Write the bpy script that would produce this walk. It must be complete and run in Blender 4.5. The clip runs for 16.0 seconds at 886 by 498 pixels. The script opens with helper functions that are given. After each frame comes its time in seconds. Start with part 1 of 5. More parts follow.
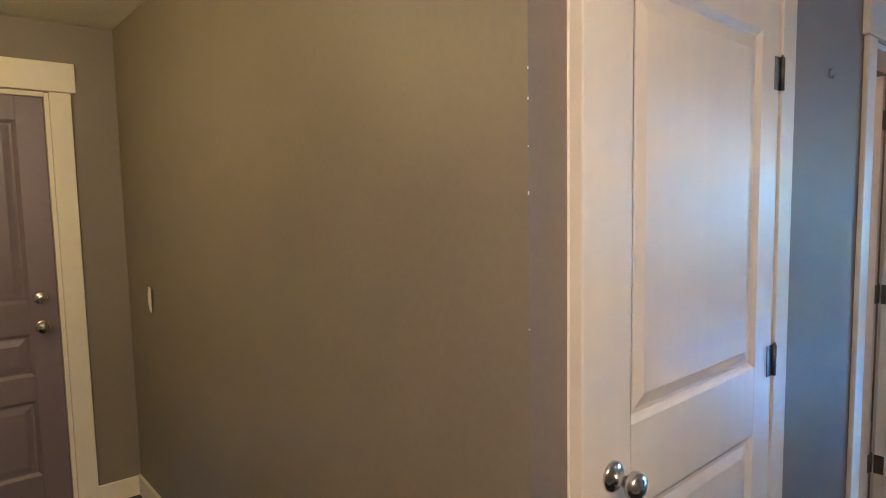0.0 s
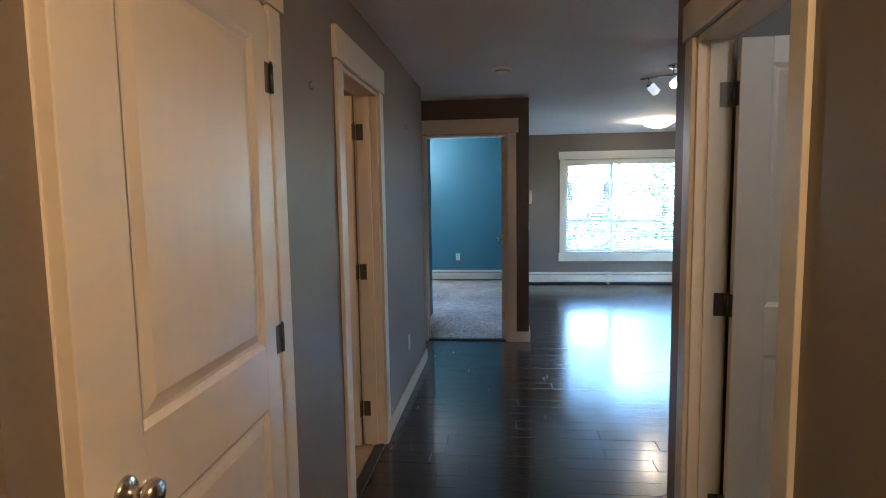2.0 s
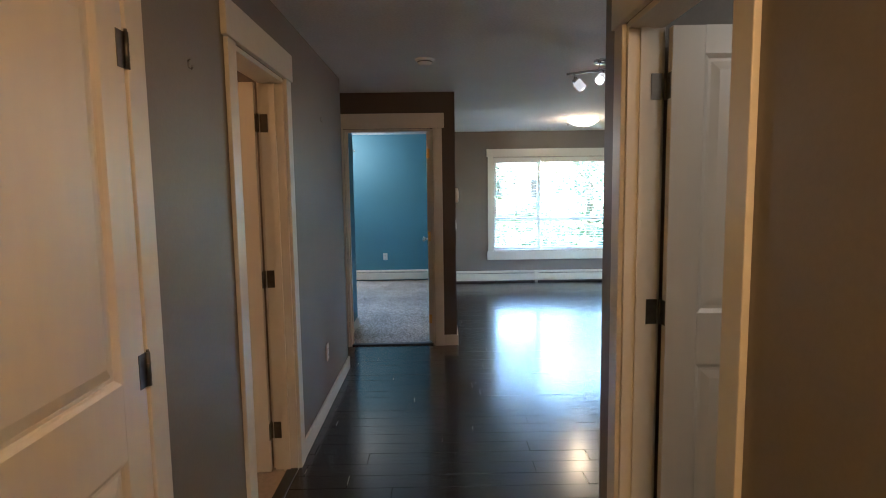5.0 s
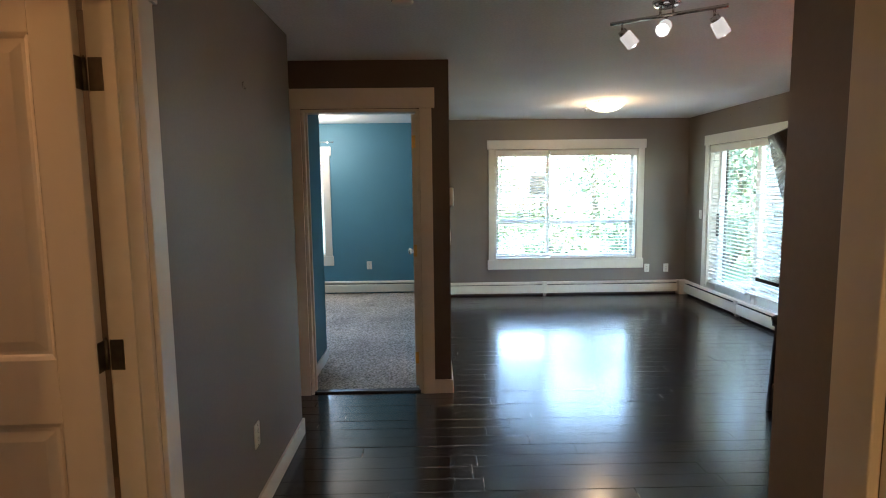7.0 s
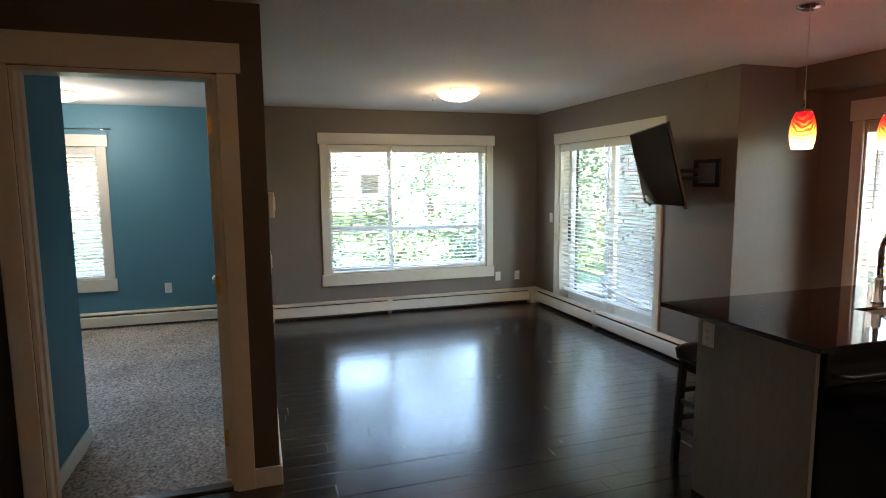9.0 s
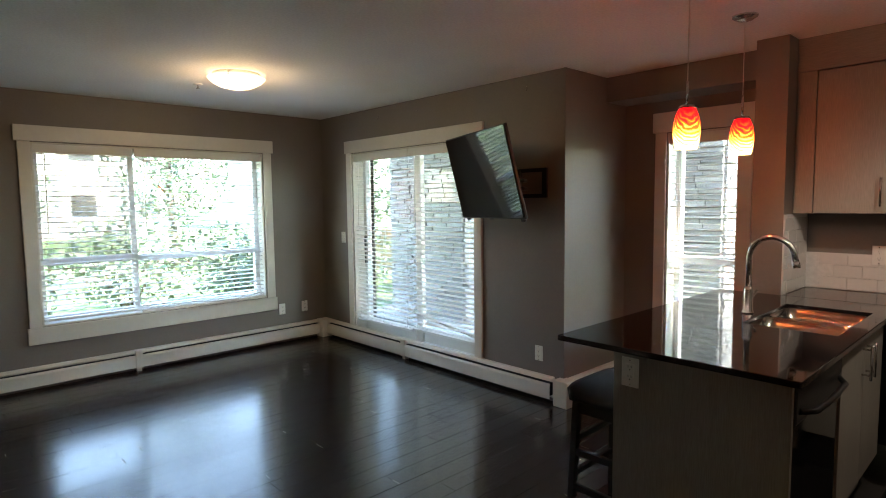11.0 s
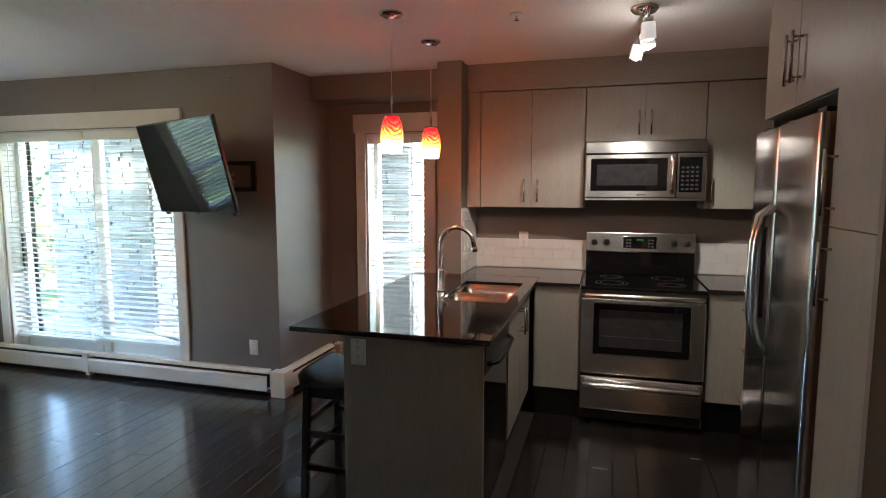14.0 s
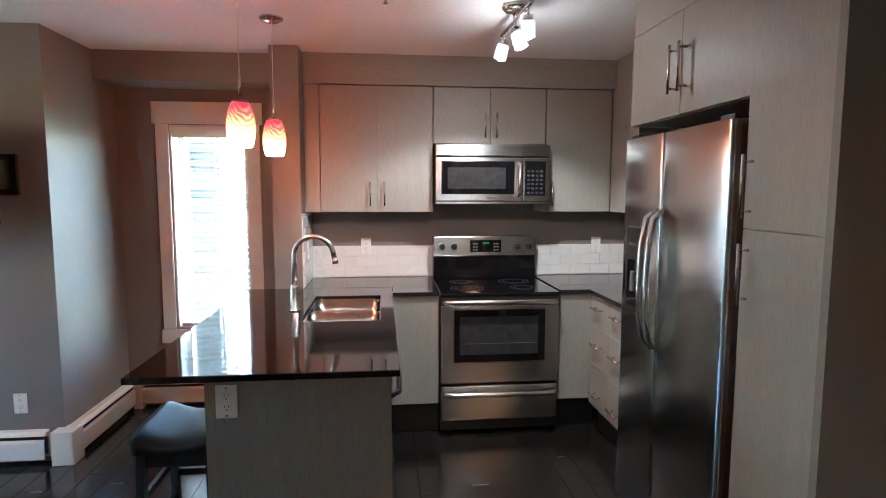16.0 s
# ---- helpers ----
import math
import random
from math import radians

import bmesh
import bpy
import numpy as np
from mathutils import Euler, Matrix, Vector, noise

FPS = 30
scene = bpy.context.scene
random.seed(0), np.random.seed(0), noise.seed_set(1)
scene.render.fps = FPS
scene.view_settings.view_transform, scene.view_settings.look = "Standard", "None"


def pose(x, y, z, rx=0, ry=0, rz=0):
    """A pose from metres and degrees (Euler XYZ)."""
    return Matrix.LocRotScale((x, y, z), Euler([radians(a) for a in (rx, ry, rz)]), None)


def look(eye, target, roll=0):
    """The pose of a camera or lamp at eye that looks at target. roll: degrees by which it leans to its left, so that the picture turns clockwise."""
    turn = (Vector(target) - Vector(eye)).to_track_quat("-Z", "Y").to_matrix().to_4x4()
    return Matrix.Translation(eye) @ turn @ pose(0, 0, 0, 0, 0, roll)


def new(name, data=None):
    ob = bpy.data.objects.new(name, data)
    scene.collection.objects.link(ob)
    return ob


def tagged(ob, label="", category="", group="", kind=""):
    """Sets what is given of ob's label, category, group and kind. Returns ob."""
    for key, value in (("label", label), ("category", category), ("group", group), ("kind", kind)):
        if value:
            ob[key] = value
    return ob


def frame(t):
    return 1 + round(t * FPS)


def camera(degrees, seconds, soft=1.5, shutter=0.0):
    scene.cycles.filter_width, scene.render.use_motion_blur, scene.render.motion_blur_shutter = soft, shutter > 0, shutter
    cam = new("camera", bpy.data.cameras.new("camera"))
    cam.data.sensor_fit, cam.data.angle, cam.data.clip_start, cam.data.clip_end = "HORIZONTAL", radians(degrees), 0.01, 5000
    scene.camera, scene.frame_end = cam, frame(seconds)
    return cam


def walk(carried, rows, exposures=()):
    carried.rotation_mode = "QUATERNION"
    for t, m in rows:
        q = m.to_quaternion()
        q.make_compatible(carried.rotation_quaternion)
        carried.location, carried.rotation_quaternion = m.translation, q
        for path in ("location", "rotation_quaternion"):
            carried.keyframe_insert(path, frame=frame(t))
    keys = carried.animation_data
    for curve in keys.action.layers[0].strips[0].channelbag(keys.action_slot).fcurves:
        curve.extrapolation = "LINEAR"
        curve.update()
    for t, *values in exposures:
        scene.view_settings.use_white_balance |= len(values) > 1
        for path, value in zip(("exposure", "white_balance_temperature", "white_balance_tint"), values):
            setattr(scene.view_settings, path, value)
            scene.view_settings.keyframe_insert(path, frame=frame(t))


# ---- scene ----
cam = camera(75.9, 16.0, soft=1.0)
PATH = [
    (0, (1.047, 0.657, 1.536), (2.27, 2.231, 1.37), -1.1),
    (0.5, (1.037, 0.704, 1.527), (2.547, 2.006, 1.359), -1.0),
    (1, (1.05, 0.7, 1.52), (2.787, 1.676, 1.342), -1.0),
    (1.5, (1.064, 0.662, 1.522), (2.959, 1.273, 1.334), -0.9),
    (2, (1.069, 0.631, 1.513), (3.047, 0.852, 1.318), -0.9),
    (2.5, (1.052, 0.592, 1.52), (3.037, 0.725, 1.321), -0.8),
    (3, (1.043, 0.563, 1.522), (3.029, 0.688, 1.319), -0.8),
    (3.5, (1.042, 0.568, 1.525), (3.032, 0.564, 1.318), -0.8),
    (4, (1.062, 0.579, 1.525), (3.051, 0.563, 1.315), -0.7),
    (4.2, (1.079, 0.583, 1.516), (3.068, 0.566, 1.309), -0.8),
    (6.3, (2.163, 0.574, 1.521), (4.151, 0.546, 1.305), -0.7),
    (6.5, (2.309, 0.561, 1.522), (4.297, 0.531, 1.301), -0.7),
    (7, (2.656, 0.524, 1.547), (4.644, 0.492, 1.325), -0.7),
    (7.5, (2.975, 0.51, 1.547), (4.962, 0.475, 1.319), -0.7),
    (8, (3.24, 0.528, 1.547), (5.221, 0.366, 1.322), -0.7),
    (8.5, (3.541, 0.502, 1.557), (5.483, 0.083, 1.328), -0.6),
    (9, (3.81, 0.453, 1.572), (5.7, -0.159, 1.34), -0.5),
    (9.2, (3.911, 0.448, 1.576), (5.773, -0.244, 1.339), -0.4),
    (11.3, (4.921, 0.414, 1.495), (6.328, -0.995, 1.303), -0.4),
    (11.5, (4.882, 0.506, 1.549), (6.265, -0.92, 1.323), -0.3),
    (11.9, (4.929, 0.6, 1.536), (6.203, -0.927, 1.321), -0.5),
    (12, (4.937, 0.63, 1.538), (6.177, -0.923, 1.318), -0.3),
    (12.5, (4.893, 0.681, 1.549), (5.973, -0.989, 1.333), -0.3),
    (13, (4.833, 0.709, 1.545), (5.743, -1.059, 1.334), -0.2),
    (13.5, (4.86, 0.678, 1.545), (5.594, -1.171, 1.334), -0.1),
    (14, (4.943, 0.629, 1.535), (5.495, -1.281, 1.326), 0.0),
    (14.5, (5.027, 0.618, 1.529), (5.389, -1.338, 1.324), 0.0),
    (15, (5.123, 0.581, 1.524), (5.296, -1.401, 1.321), 0.1),
    (15.5, (5.255, 0.46, 1.522), (5.236, -1.53, 1.323), 0.1),
    (16, (5.439, 0.335, 1.534), (5.23, -1.644, 1.337), 0.1),
]
EXPOSURES = [(0, 6.35, 4000, 6), (1.0, 5.95, 4450, 7), (1.5, 5.65, 5000, 9), (4.0, 5.5, 5600, 10), (6.5, 5.45, 6350, 12), (7.5, 5.25, 6700, 13),
             (8.5, 5.0, 7000, 14), (9.0, 4.9, 7200, 14), (11.5, 4.65, 7200, 14), (12.5, 4.68, 7100, 14), (14.5, 5.5, 6200, 11), (15.5, 5.98, 5600, 9), (16, 6.12, 5450, 8)]
walk(cam, [(t, look(eye, target, roll)) for t, eye, target, roll in PATH], EXPOSURES)

# ---- light ----
world = bpy.data.worlds.new("sky")
scene.world = world
world.use_nodes = True
wn = world.node_tree.nodes
sky = wn.new("ShaderNodeTexSky")
sky.sky_type = "NISHITA"
sky.sun_disc = False
sky.sun_elevation = radians(52)
sky.sun_rotation = radians(259)
sky.dust_density, sky.air_density = 0.3, 1.0
world.node_tree.links.new(sky.outputs[0], wn["Background"].inputs[0])
wn["Background"].inputs[1].default_value = 0.14
sun = new("sun", bpy.data.lights.new("sun", "SUN"))
sun.data.energy, sun.data.angle, sun.data.color = 2.0, radians(0.6), (1.0, 0.95, 0.88)
sun.matrix_world = pose(0, 0, 20, 38, 0, -79)


def lamp(name, x, y, z, watts, colour, radius):
    ob = new(name, bpy.data.lights.new(name, "POINT"))
    ob.data.energy, ob.data.color, ob.data.shadow_soft_size = watts, colour, radius
    ob.location = (x, y, z)
    return ob


def spot(name, at, to, watts, colour, radius, angle):
    ob = new(name, bpy.data.lights.new(name, "SPOT"))
    ob.data.energy, ob.data.color, ob.data.shadow_soft_size, ob.data.spot_size, ob.data.spot_blend = watts, colour, radius, radians(angle), 0.35
    ob.matrix_world = look(at, to)
    return ob


# ---- materials ----
def mat(name, colour, rough=0.5, metal=0.0, grain=0.0, scale=40.0, bump=0.0, bump_scale=200.0, stain=0.0, stretch=(1, 1, 1),
        per_piece=0.0, emit=None, strength=0.0, spec=0.5, rough_var=0.0, coat=0.0, brushed=0.0):
    m = bpy.data.materials.new(name)
    m.use_nodes = True
    n, ln = m.node_tree.nodes, m.node_tree.links
    b = n["Principled BSDF"]
    b.inputs["Roughness"].default_value, b.inputs["Metallic"].default_value = rough, metal
    b.inputs["Specular IOR Level"].default_value = spec
    b.inputs["Coat Weight"].default_value, b.inputs["Coat Roughness"].default_value = coat, 0.14
    b.inputs["Anisotropic"].default_value, b.inputs["Anisotropic Rotation"].default_value = brushed, 0.25
    b.inputs["Base Color"].default_value = (*colour, 1)
    if emit:
        b.inputs["Emission Color"].default_value, b.inputs["Emission Strength"].default_value = (*emit, 1), strength
    co = n.new("ShaderNodeTexCoord")
    mp = n.new("ShaderNodeMapping")
    mp.inputs["Scale"].default_value = stretch
    ln.new(co.outputs["Object"], mp.inputs[0])

    def tex(s, detail=4.0):
        t = n.new("ShaderNodeTexNoise")
        t.inputs["Scale"].default_value, t.inputs["Detail"].default_value = s, detail
        ln.new(mp.outputs[0], t.inputs["Vector"])
        return t.outputs["Fac"]

    def ranged(src, lo, hi):
        r = n.new("ShaderNodeMapRange")
        r.inputs[1].default_value, r.inputs[2].default_value = 0.3, 0.7
        r.inputs[3].default_value, r.inputs[4].default_value = lo, hi
        ln.new(src, r.inputs[0])
        return r.outputs[0]

    value = None

    def times(v):
        nonlocal value
        if value is None:
            value = v
            return
        k = n.new("ShaderNodeMath")
        k.operation = "MULTIPLY"
        ln.new(value, k.inputs[0])
        ln.new(v, k.inputs[1])
        value = k.outputs[0]

    if grain:
        times(ranged(tex(scale), 1 - grain, 1 + grain))
    if stain:
        times(ranged(tex(1.7, 3), 1 - stain, 1 + stain))
    if per_piece:
        info = n.new("ShaderNodeObjectInfo")
        r = n.new("ShaderNodeMapRange")
        r.inputs[3].default_value, r.inputs[4].default_value = 1 - per_piece, 1 + per_piece
        ln.new(info.outputs["Random"], r.inputs[0])
        times(r.outputs[0])
    if value is not None:
        mix = n.new("ShaderNodeVectorMath")
        mix.operation = "SCALE"
        mix.inputs[0].default_value = colour
        ln.new(value, mix.inputs["Scale"])
        ln.new(mix.outputs[0], b.inputs["Base Color"])
    if rough_var:
        ln.new(ranged(tex(6.0, 5), max(rough - rough_var, 0.02), rough + rough_var), b.inputs["Roughness"])
    if bump:
        bp = n.new("ShaderNodeBump")
        bp.inputs["Strength"].default_value, bp.inputs["Distance"].default_value = bump, 0.002
        ln.new(tex(bump_scale, 3), bp.inputs["Height"])
        ln.new(bp.outputs[0], b.inputs["Normal"])
    return m


PAINT = mat("taupe wall paint", (0.205, 0.182, 0.158), 0.5, grain=0.03, scale=60, bump=0.12, bump_scale=160, stain=0.05)
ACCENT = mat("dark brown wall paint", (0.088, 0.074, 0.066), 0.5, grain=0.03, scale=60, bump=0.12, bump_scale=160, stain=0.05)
BLUE = mat("blue wall paint", (0.075, 0.225, 0.31), 0.55, grain=0.03, scale=60, bump=0.12, bump_scale=160, stain=0.04)
CEILING = mat("textured ceiling paint", (0.85, 0.84, 0.815), 0.85, grain=0.06, scale=70, bump=0.9, bump_scale=75, stain=0.03)
TRIM = mat("white trim paint", (0.72, 0.69, 0.62), 0.38, grain=0.02, scale=30, bump=0.05, bump_scale=60, stain=0.03)
DOOR = mat("white door paint", (0.74, 0.70, 0.63), 0.33, grain=0.02, scale=20, bump=0.06, bump_scale=90, stain=0.03, stretch=(1, 1, 0.15))
MAUVE = mat("mauve door paint", (0.17, 0.14, 0.19), 0.4, grain=0.03, scale=30, stain=0.05)
HEATER = mat("cream heater enamel", (0.72, 0.69, 0.60), 0.4, grain=0.02, stain=0.04)
DARK = mat("dark void", (0.008, 0.008, 0.008), 0.7, grain=0.2)
PLANK = mat("espresso floor plank", (0.014, 0.0118, 0.0108), 0.22, grain=0.35, scale=9, bump=0.05, bump_scale=55, stain=0.15, stretch=(7, 0.6, 1),
            per_piece=0.35, rough_var=0.04, spec=0.5, coat=0.4)
SUBFLOOR = mat("floor joint", (0.02, 0.018, 0.016), 0.8, grain=0.2)
WORN = mat("chipped plank edge", (0.40, 0.36, 0.31), 0.6, grain=0.3)
CARPET = mat("beige carpet", (0.42, 0.37, 0.335), 0.95, grain=0.6, scale=55, bump=1.0, bump_scale=90, stain=0.22, spec=0.1)
CABINET = mat("grey woodgrain laminate", (0.285, 0.265, 0.225), 0.42, grain=0.13, scale=22, bump=0.15, bump_scale=60, stain=0.04, stretch=(14, 14, 0.8))
CABINET_H = mat("grey woodgrain laminate, level grain", (0.285, 0.265, 0.225), 0.42, grain=0.13, scale=22, bump=0.15, bump_scale=60, stain=0.04, stretch=(0.8, 0.8, 14))
GRANITE = mat("black granite", (0.016, 0.013, 0.013), 0.06, grain=0.7, scale=260, rough_var=0.02, spec=0.6)
STEEL = mat("brushed stainless steel", (0.56, 0.55, 0.53), 0.25, 1.0, grain=0.02, scale=14, stretch=(1, 1, 30), rough_var=0.015, brushed=0.75)
SINKSTEEL = mat("satin sink steel", (0.42, 0.41, 0.36), 0.18, 1.0, grain=0.06, scale=30)
CHROME = mat("satin nickel", (0.62, 0.60, 0.57), 0.2, 1.0, grain=0.04)
BRASS = mat("brass hinge", (0.75, 0.52, 0.2), 0.3, 1.0, grain=0.1)
HINGE = mat("dull nickel hinge", (0.16, 0.145, 0.125), 0.38, 1.0, grain=0.15)
STEEL_UP = mat("upright brushed stainless steel", (0.50, 0.495, 0.48), 0.20, 1.0, brushed=0.6)
STEEL_UP.node_tree.nodes["Principled BSDF"].inputs["Anisotropic Rotation"].default_value = 0.0
BLACKGLASS = mat("black glass", (0.006, 0.006, 0.007), 0.05, grain=0.1)
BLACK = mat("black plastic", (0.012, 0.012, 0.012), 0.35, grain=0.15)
GREYGLASS = mat("grey oven window", (0.035, 0.035, 0.036), 0.12, grain=0.2, scale=20)
TILE = mat("white glazed tile", (0.74, 0.72, 0.68), 0.15, grain=0.02, per_piece=0.03)
GROUT = mat("pale grout", (0.73, 0.71, 0.67), 0.8, grain=0.08)
PLASTIC = mat("white plastic", (0.78, 0.76, 0.71), 0.35, grain=0.02)
SLOT = mat("outlet slot", (0.03, 0.03, 0.03), 0.5, grain=0.1)
SLAT = mat("white blind slat", (0.87, 0.86, 0.83), 0.4, grain=0.02)
LEATHER = mat("black leather", (0.008, 0.0075, 0.007), 0.55, grain=0.25, bump=0.35, bump_scale=240, rough_var=0.06)
BLACKWOOD = mat("black lacquered wood", (0.012, 0.010, 0.009), 0.35, grain=0.3, scale=30, bump=0.08)
BULB = mat("lit bulb glass", (0.9, 0.9, 0.9), 0.3, emit=(1.0, 0.96, 0.90), strength=0.3)
FROSTED = mat("frosted lamp glass", (0.8, 0.8, 0.79), 0.25, emit=(1.0, 0.96, 0.92), strength=0.014)
BOWL = mat("lit alabaster bowl", (0.9, 0.85, 0.75), 0.3, emit=(1.0, 0.82, 0.55), strength=0.09)
GREEN_LED = mat("green display", (0.0, 0.02, 0.0), 0.3, emit=(0.15, 0.9, 0.2), strength=0.005)
STONE = mat("grey ledge stone", (0.30, 0.29, 0.29), 0.85, grain=0.25, scale=18, bump=0.8, bump_scale=40, per_piece=0.22, stain=0.1)
MORTAR = mat("grey mortar", (0.11, 0.108, 0.105), 0.9, grain=0.3)
GRASS = mat("lawn", (0.07, 0.125, 0.035), 0.9, grain=0.5, scale=8, bump=1.0, bump_scale=60, stain=0.3)
CONCRETE = mat("pale concrete", (0.45, 0.44, 0.415), 0.85, grain=0.12, scale=15, bump=0.3, stain=0.1)
FENCE = mat("tan fence board", (0.42, 0.30, 0.18), 0.75, grain=0.2, scale=14, stretch=(6, 6, 0.6), per_piece=0.15, bump=0.3)
LEAF = mat("green leaf", (0.10, 0.14, 0.085), 0.6, grain=0.5, scale=3)
LEAF2 = mat("yellow green leaf", (0.155, 0.195, 0.115), 0.6, grain=0.5, scale=3)
BARK = mat("bark", (0.10, 0.075, 0.055), 0.9, grain=0.4, scale=18, bump=0.8, bump_scale=30)
VINYL = mat("white window vinyl", (0.88, 0.875, 0.86), 0.35, grain=0.02)
SIDING = mat("pale house siding", (0.55, 0.53, 0.49), 0.7, grain=0.05, stain=0.06)
REDSIDING = mat("brick red siding", (0.30, 0.10, 0.07), 0.7, grain=0.08, stain=0.06)
ROOF = mat("grey shingle roof", (0.09, 0.085, 0.08), 0.9, grain=0.3, scale=9)
RING = mat("grey burner print", (0.035, 0.035, 0.036), 0.3, grain=0.1)
RUBBER = mat("grey vinyl", (0.10, 0.10, 0.10), 0.5, grain=0.1)


def glass(name, rough=0.0, tint=(1, 1, 1)):
    m = bpy.data.materials.new(name)
    m.use_nodes = True
    n, ln = m.node_tree.nodes, m.node_tree.links
    n.remove(n["Principled BSDF"])
    clear, gloss, mix, weight, power, fres = (n.new("ShaderNode" + k) for k in ("BsdfTransparent", "BsdfGlossy", "MixShader", "LayerWeight", "Math", "Math"))
    weight.inputs[0].default_value = 0.5
    power.operation, power.inputs[1].default_value = "POWER", 5.0
    fres.operation, fres.inputs[1].default_value, fres.inputs[2].default_value = "MULTIPLY_ADD", 0.7, 0.035
    ln.new(weight.outputs["Facing"], power.inputs[0])
    ln.new(power.outputs[0], fres.inputs[0])
    clear.inputs[0].default_value = (*tint, 1)
    gloss.inputs["Roughness"].default_value = rough
    ln.new(fres.outputs[0], mix.inputs[0])
    ln.new(clear.outputs[0], mix.inputs[1])
    ln.new(gloss.outputs[0], mix.inputs[2])
    ln.new(mix.outputs[0], n["Material Output"].inputs[0])
    return m


def see_through(m, share, kind, colour):
    """Lets part of the light through a thin sheet: kind BsdfTranslucent or BsdfTransparent."""
    n, ln = m.node_tree.nodes, m.node_tree.links
    thin, mix = n.new("ShaderNode" + kind), n.new("ShaderNodeMixShader")
    thin.inputs[0].default_value = (*colour, 1)
    mix.inputs[0].default_value = share
    ln.new(n["Principled BSDF"].outputs[0], mix.inputs[1])
    ln.new(thin.outputs[0], mix.inputs[2])
    ln.new(mix.outputs[0], n["Material Output"].inputs[0])
    return m


see_through(SLAT, 0.22, "BsdfTranslucent", (0.85, 0.83, 0.78))
SCREEN = see_through(mat("grey insect screen mesh", (0.10, 0.10, 0.105), 0.8, grain=0.1), 0.62, "BsdfTransparent", (1, 1, 1))
GLASS = glass("window glass", 0.0, (0.93, 0.96, 0.95))


def art_glass():
    """Red to yellow swirled lamp glass, lit from inside; the lower part is palest."""
    m = mat("red swirled art glass", (0.7, 0.05, 0.02), 0.12)
    n, ln = m.node_tree.nodes, m.node_tree.links
    b = n["Principled BSDF"]
    co, mp, wave, sep, add, ramp = (n.new("ShaderNode" + k) for k in ("TexCoord", "Mapping", "TexWave", "SeparateXYZ", "Math", "ValToRGB"))
    mp.inputs["Rotation"].default_value = (0.75, 0.55, 0)
    ln.new(co.outputs["Object"], mp.inputs[0])
    ln.new(mp.outputs[0], wave.inputs["Vector"])
    wave.bands_direction = "Z"
    wave.inputs["Scale"].default_value, wave.inputs["Distortion"].default_value, wave.inputs["Detail"].default_value = 24, 6.0, 2.5
    ln.new(co.outputs["Object"], sep.inputs[0])
    mul = n.new("ShaderNodeMath")
    mul.operation, mul.inputs[1].default_value = "MULTIPLY", 4.5
    ln.new(sep.outputs["Z"], mul.inputs[0])
    add.operation = "MULTIPLY_ADD"
    ln.new(wave.outputs["Fac"], add.inputs[0])
    add.inputs[1].default_value = 0.26
    ln.new(mul.outputs[0], add.inputs[2])
    ln.new(add.outputs[0], ramp.inputs[0])
    e = ramp.color_ramp.elements
    e[0].position, e[0].color = 0.12, (1.0, 0.62, 0.20, 1)
    e[1].position, e[1].color = 0.98, (0.55, 0.003, 0.005, 1)
    for p, c in ((0.34, (1.0, 0.30, 0.035, 1)), (0.56, (1.0, 0.045, 0.005, 1)), (0.76, (0.8, 0.007, 0.006, 1))):
        k = e.new(p)
        k.color = c
    ln.new(ramp.outputs[0], b.inputs["Base Color"])
    ln.new(ramp.outputs[0], b.inputs["Emission Color"])
    glow = n.new("ShaderNodeMapRange")
    glow.inputs[1].default_value, glow.inputs[2].default_value = 0.06, 0.17
    glow.inputs[3].default_value, glow.inputs[4].default_value = 0.65, 0.21
    ln.new(sep.outputs["Z"], glow.inputs[0])
    ln.new(glow.outputs[0], b.inputs["Emission Strength"])
    return m


ART = art_glass()


# ---- building helpers ----
def box(bm, x0, x1, y0, y1, z0, z1, bevel=0.0):
    x0, x1, y0, y1, z0, z1 = min(x0, x1), max(x0, x1), min(y0, y1), max(y0, y1), min(z0, z1), max(z0, z1)
    v = [bm.verts.new(p) for p in ((x0, y0, z0), (x1, y0, z0), (x1, y1, z0), (x0, y1, z0), (x0, y0, z1), (x1, y0, z1), (x1, y1, z1), (x0, y1, z1))]
    f = [bm.faces.new([v[i] for i in q]) for q in ((3, 2, 1, 0), (4, 5, 6, 7), (0, 1, 5, 4), (1, 2, 6, 5), (2, 3, 7, 6), (3, 0, 4, 7))]
    if bevel:
        bmesh.ops.bevel(bm, geom=list({e for q in f for e in q.edges}), offset=bevel, segments=2, affect="EDGES", profile=0.5)
    return bm


def prism(bm, corners, z0, z1):
    lo, hi = [bm.verts.new((x, y, z0)) for x, y in corners], [bm.verts.new((x, y, z1)) for x, y in corners]
    bm.faces.new(lo[::-1])
    bm.faces.new(hi)
    for i in range(len(lo)):
        j = (i + 1) % len(lo)
        bm.faces.new((lo[i], lo[j], hi[j], hi[i]))
    return bm


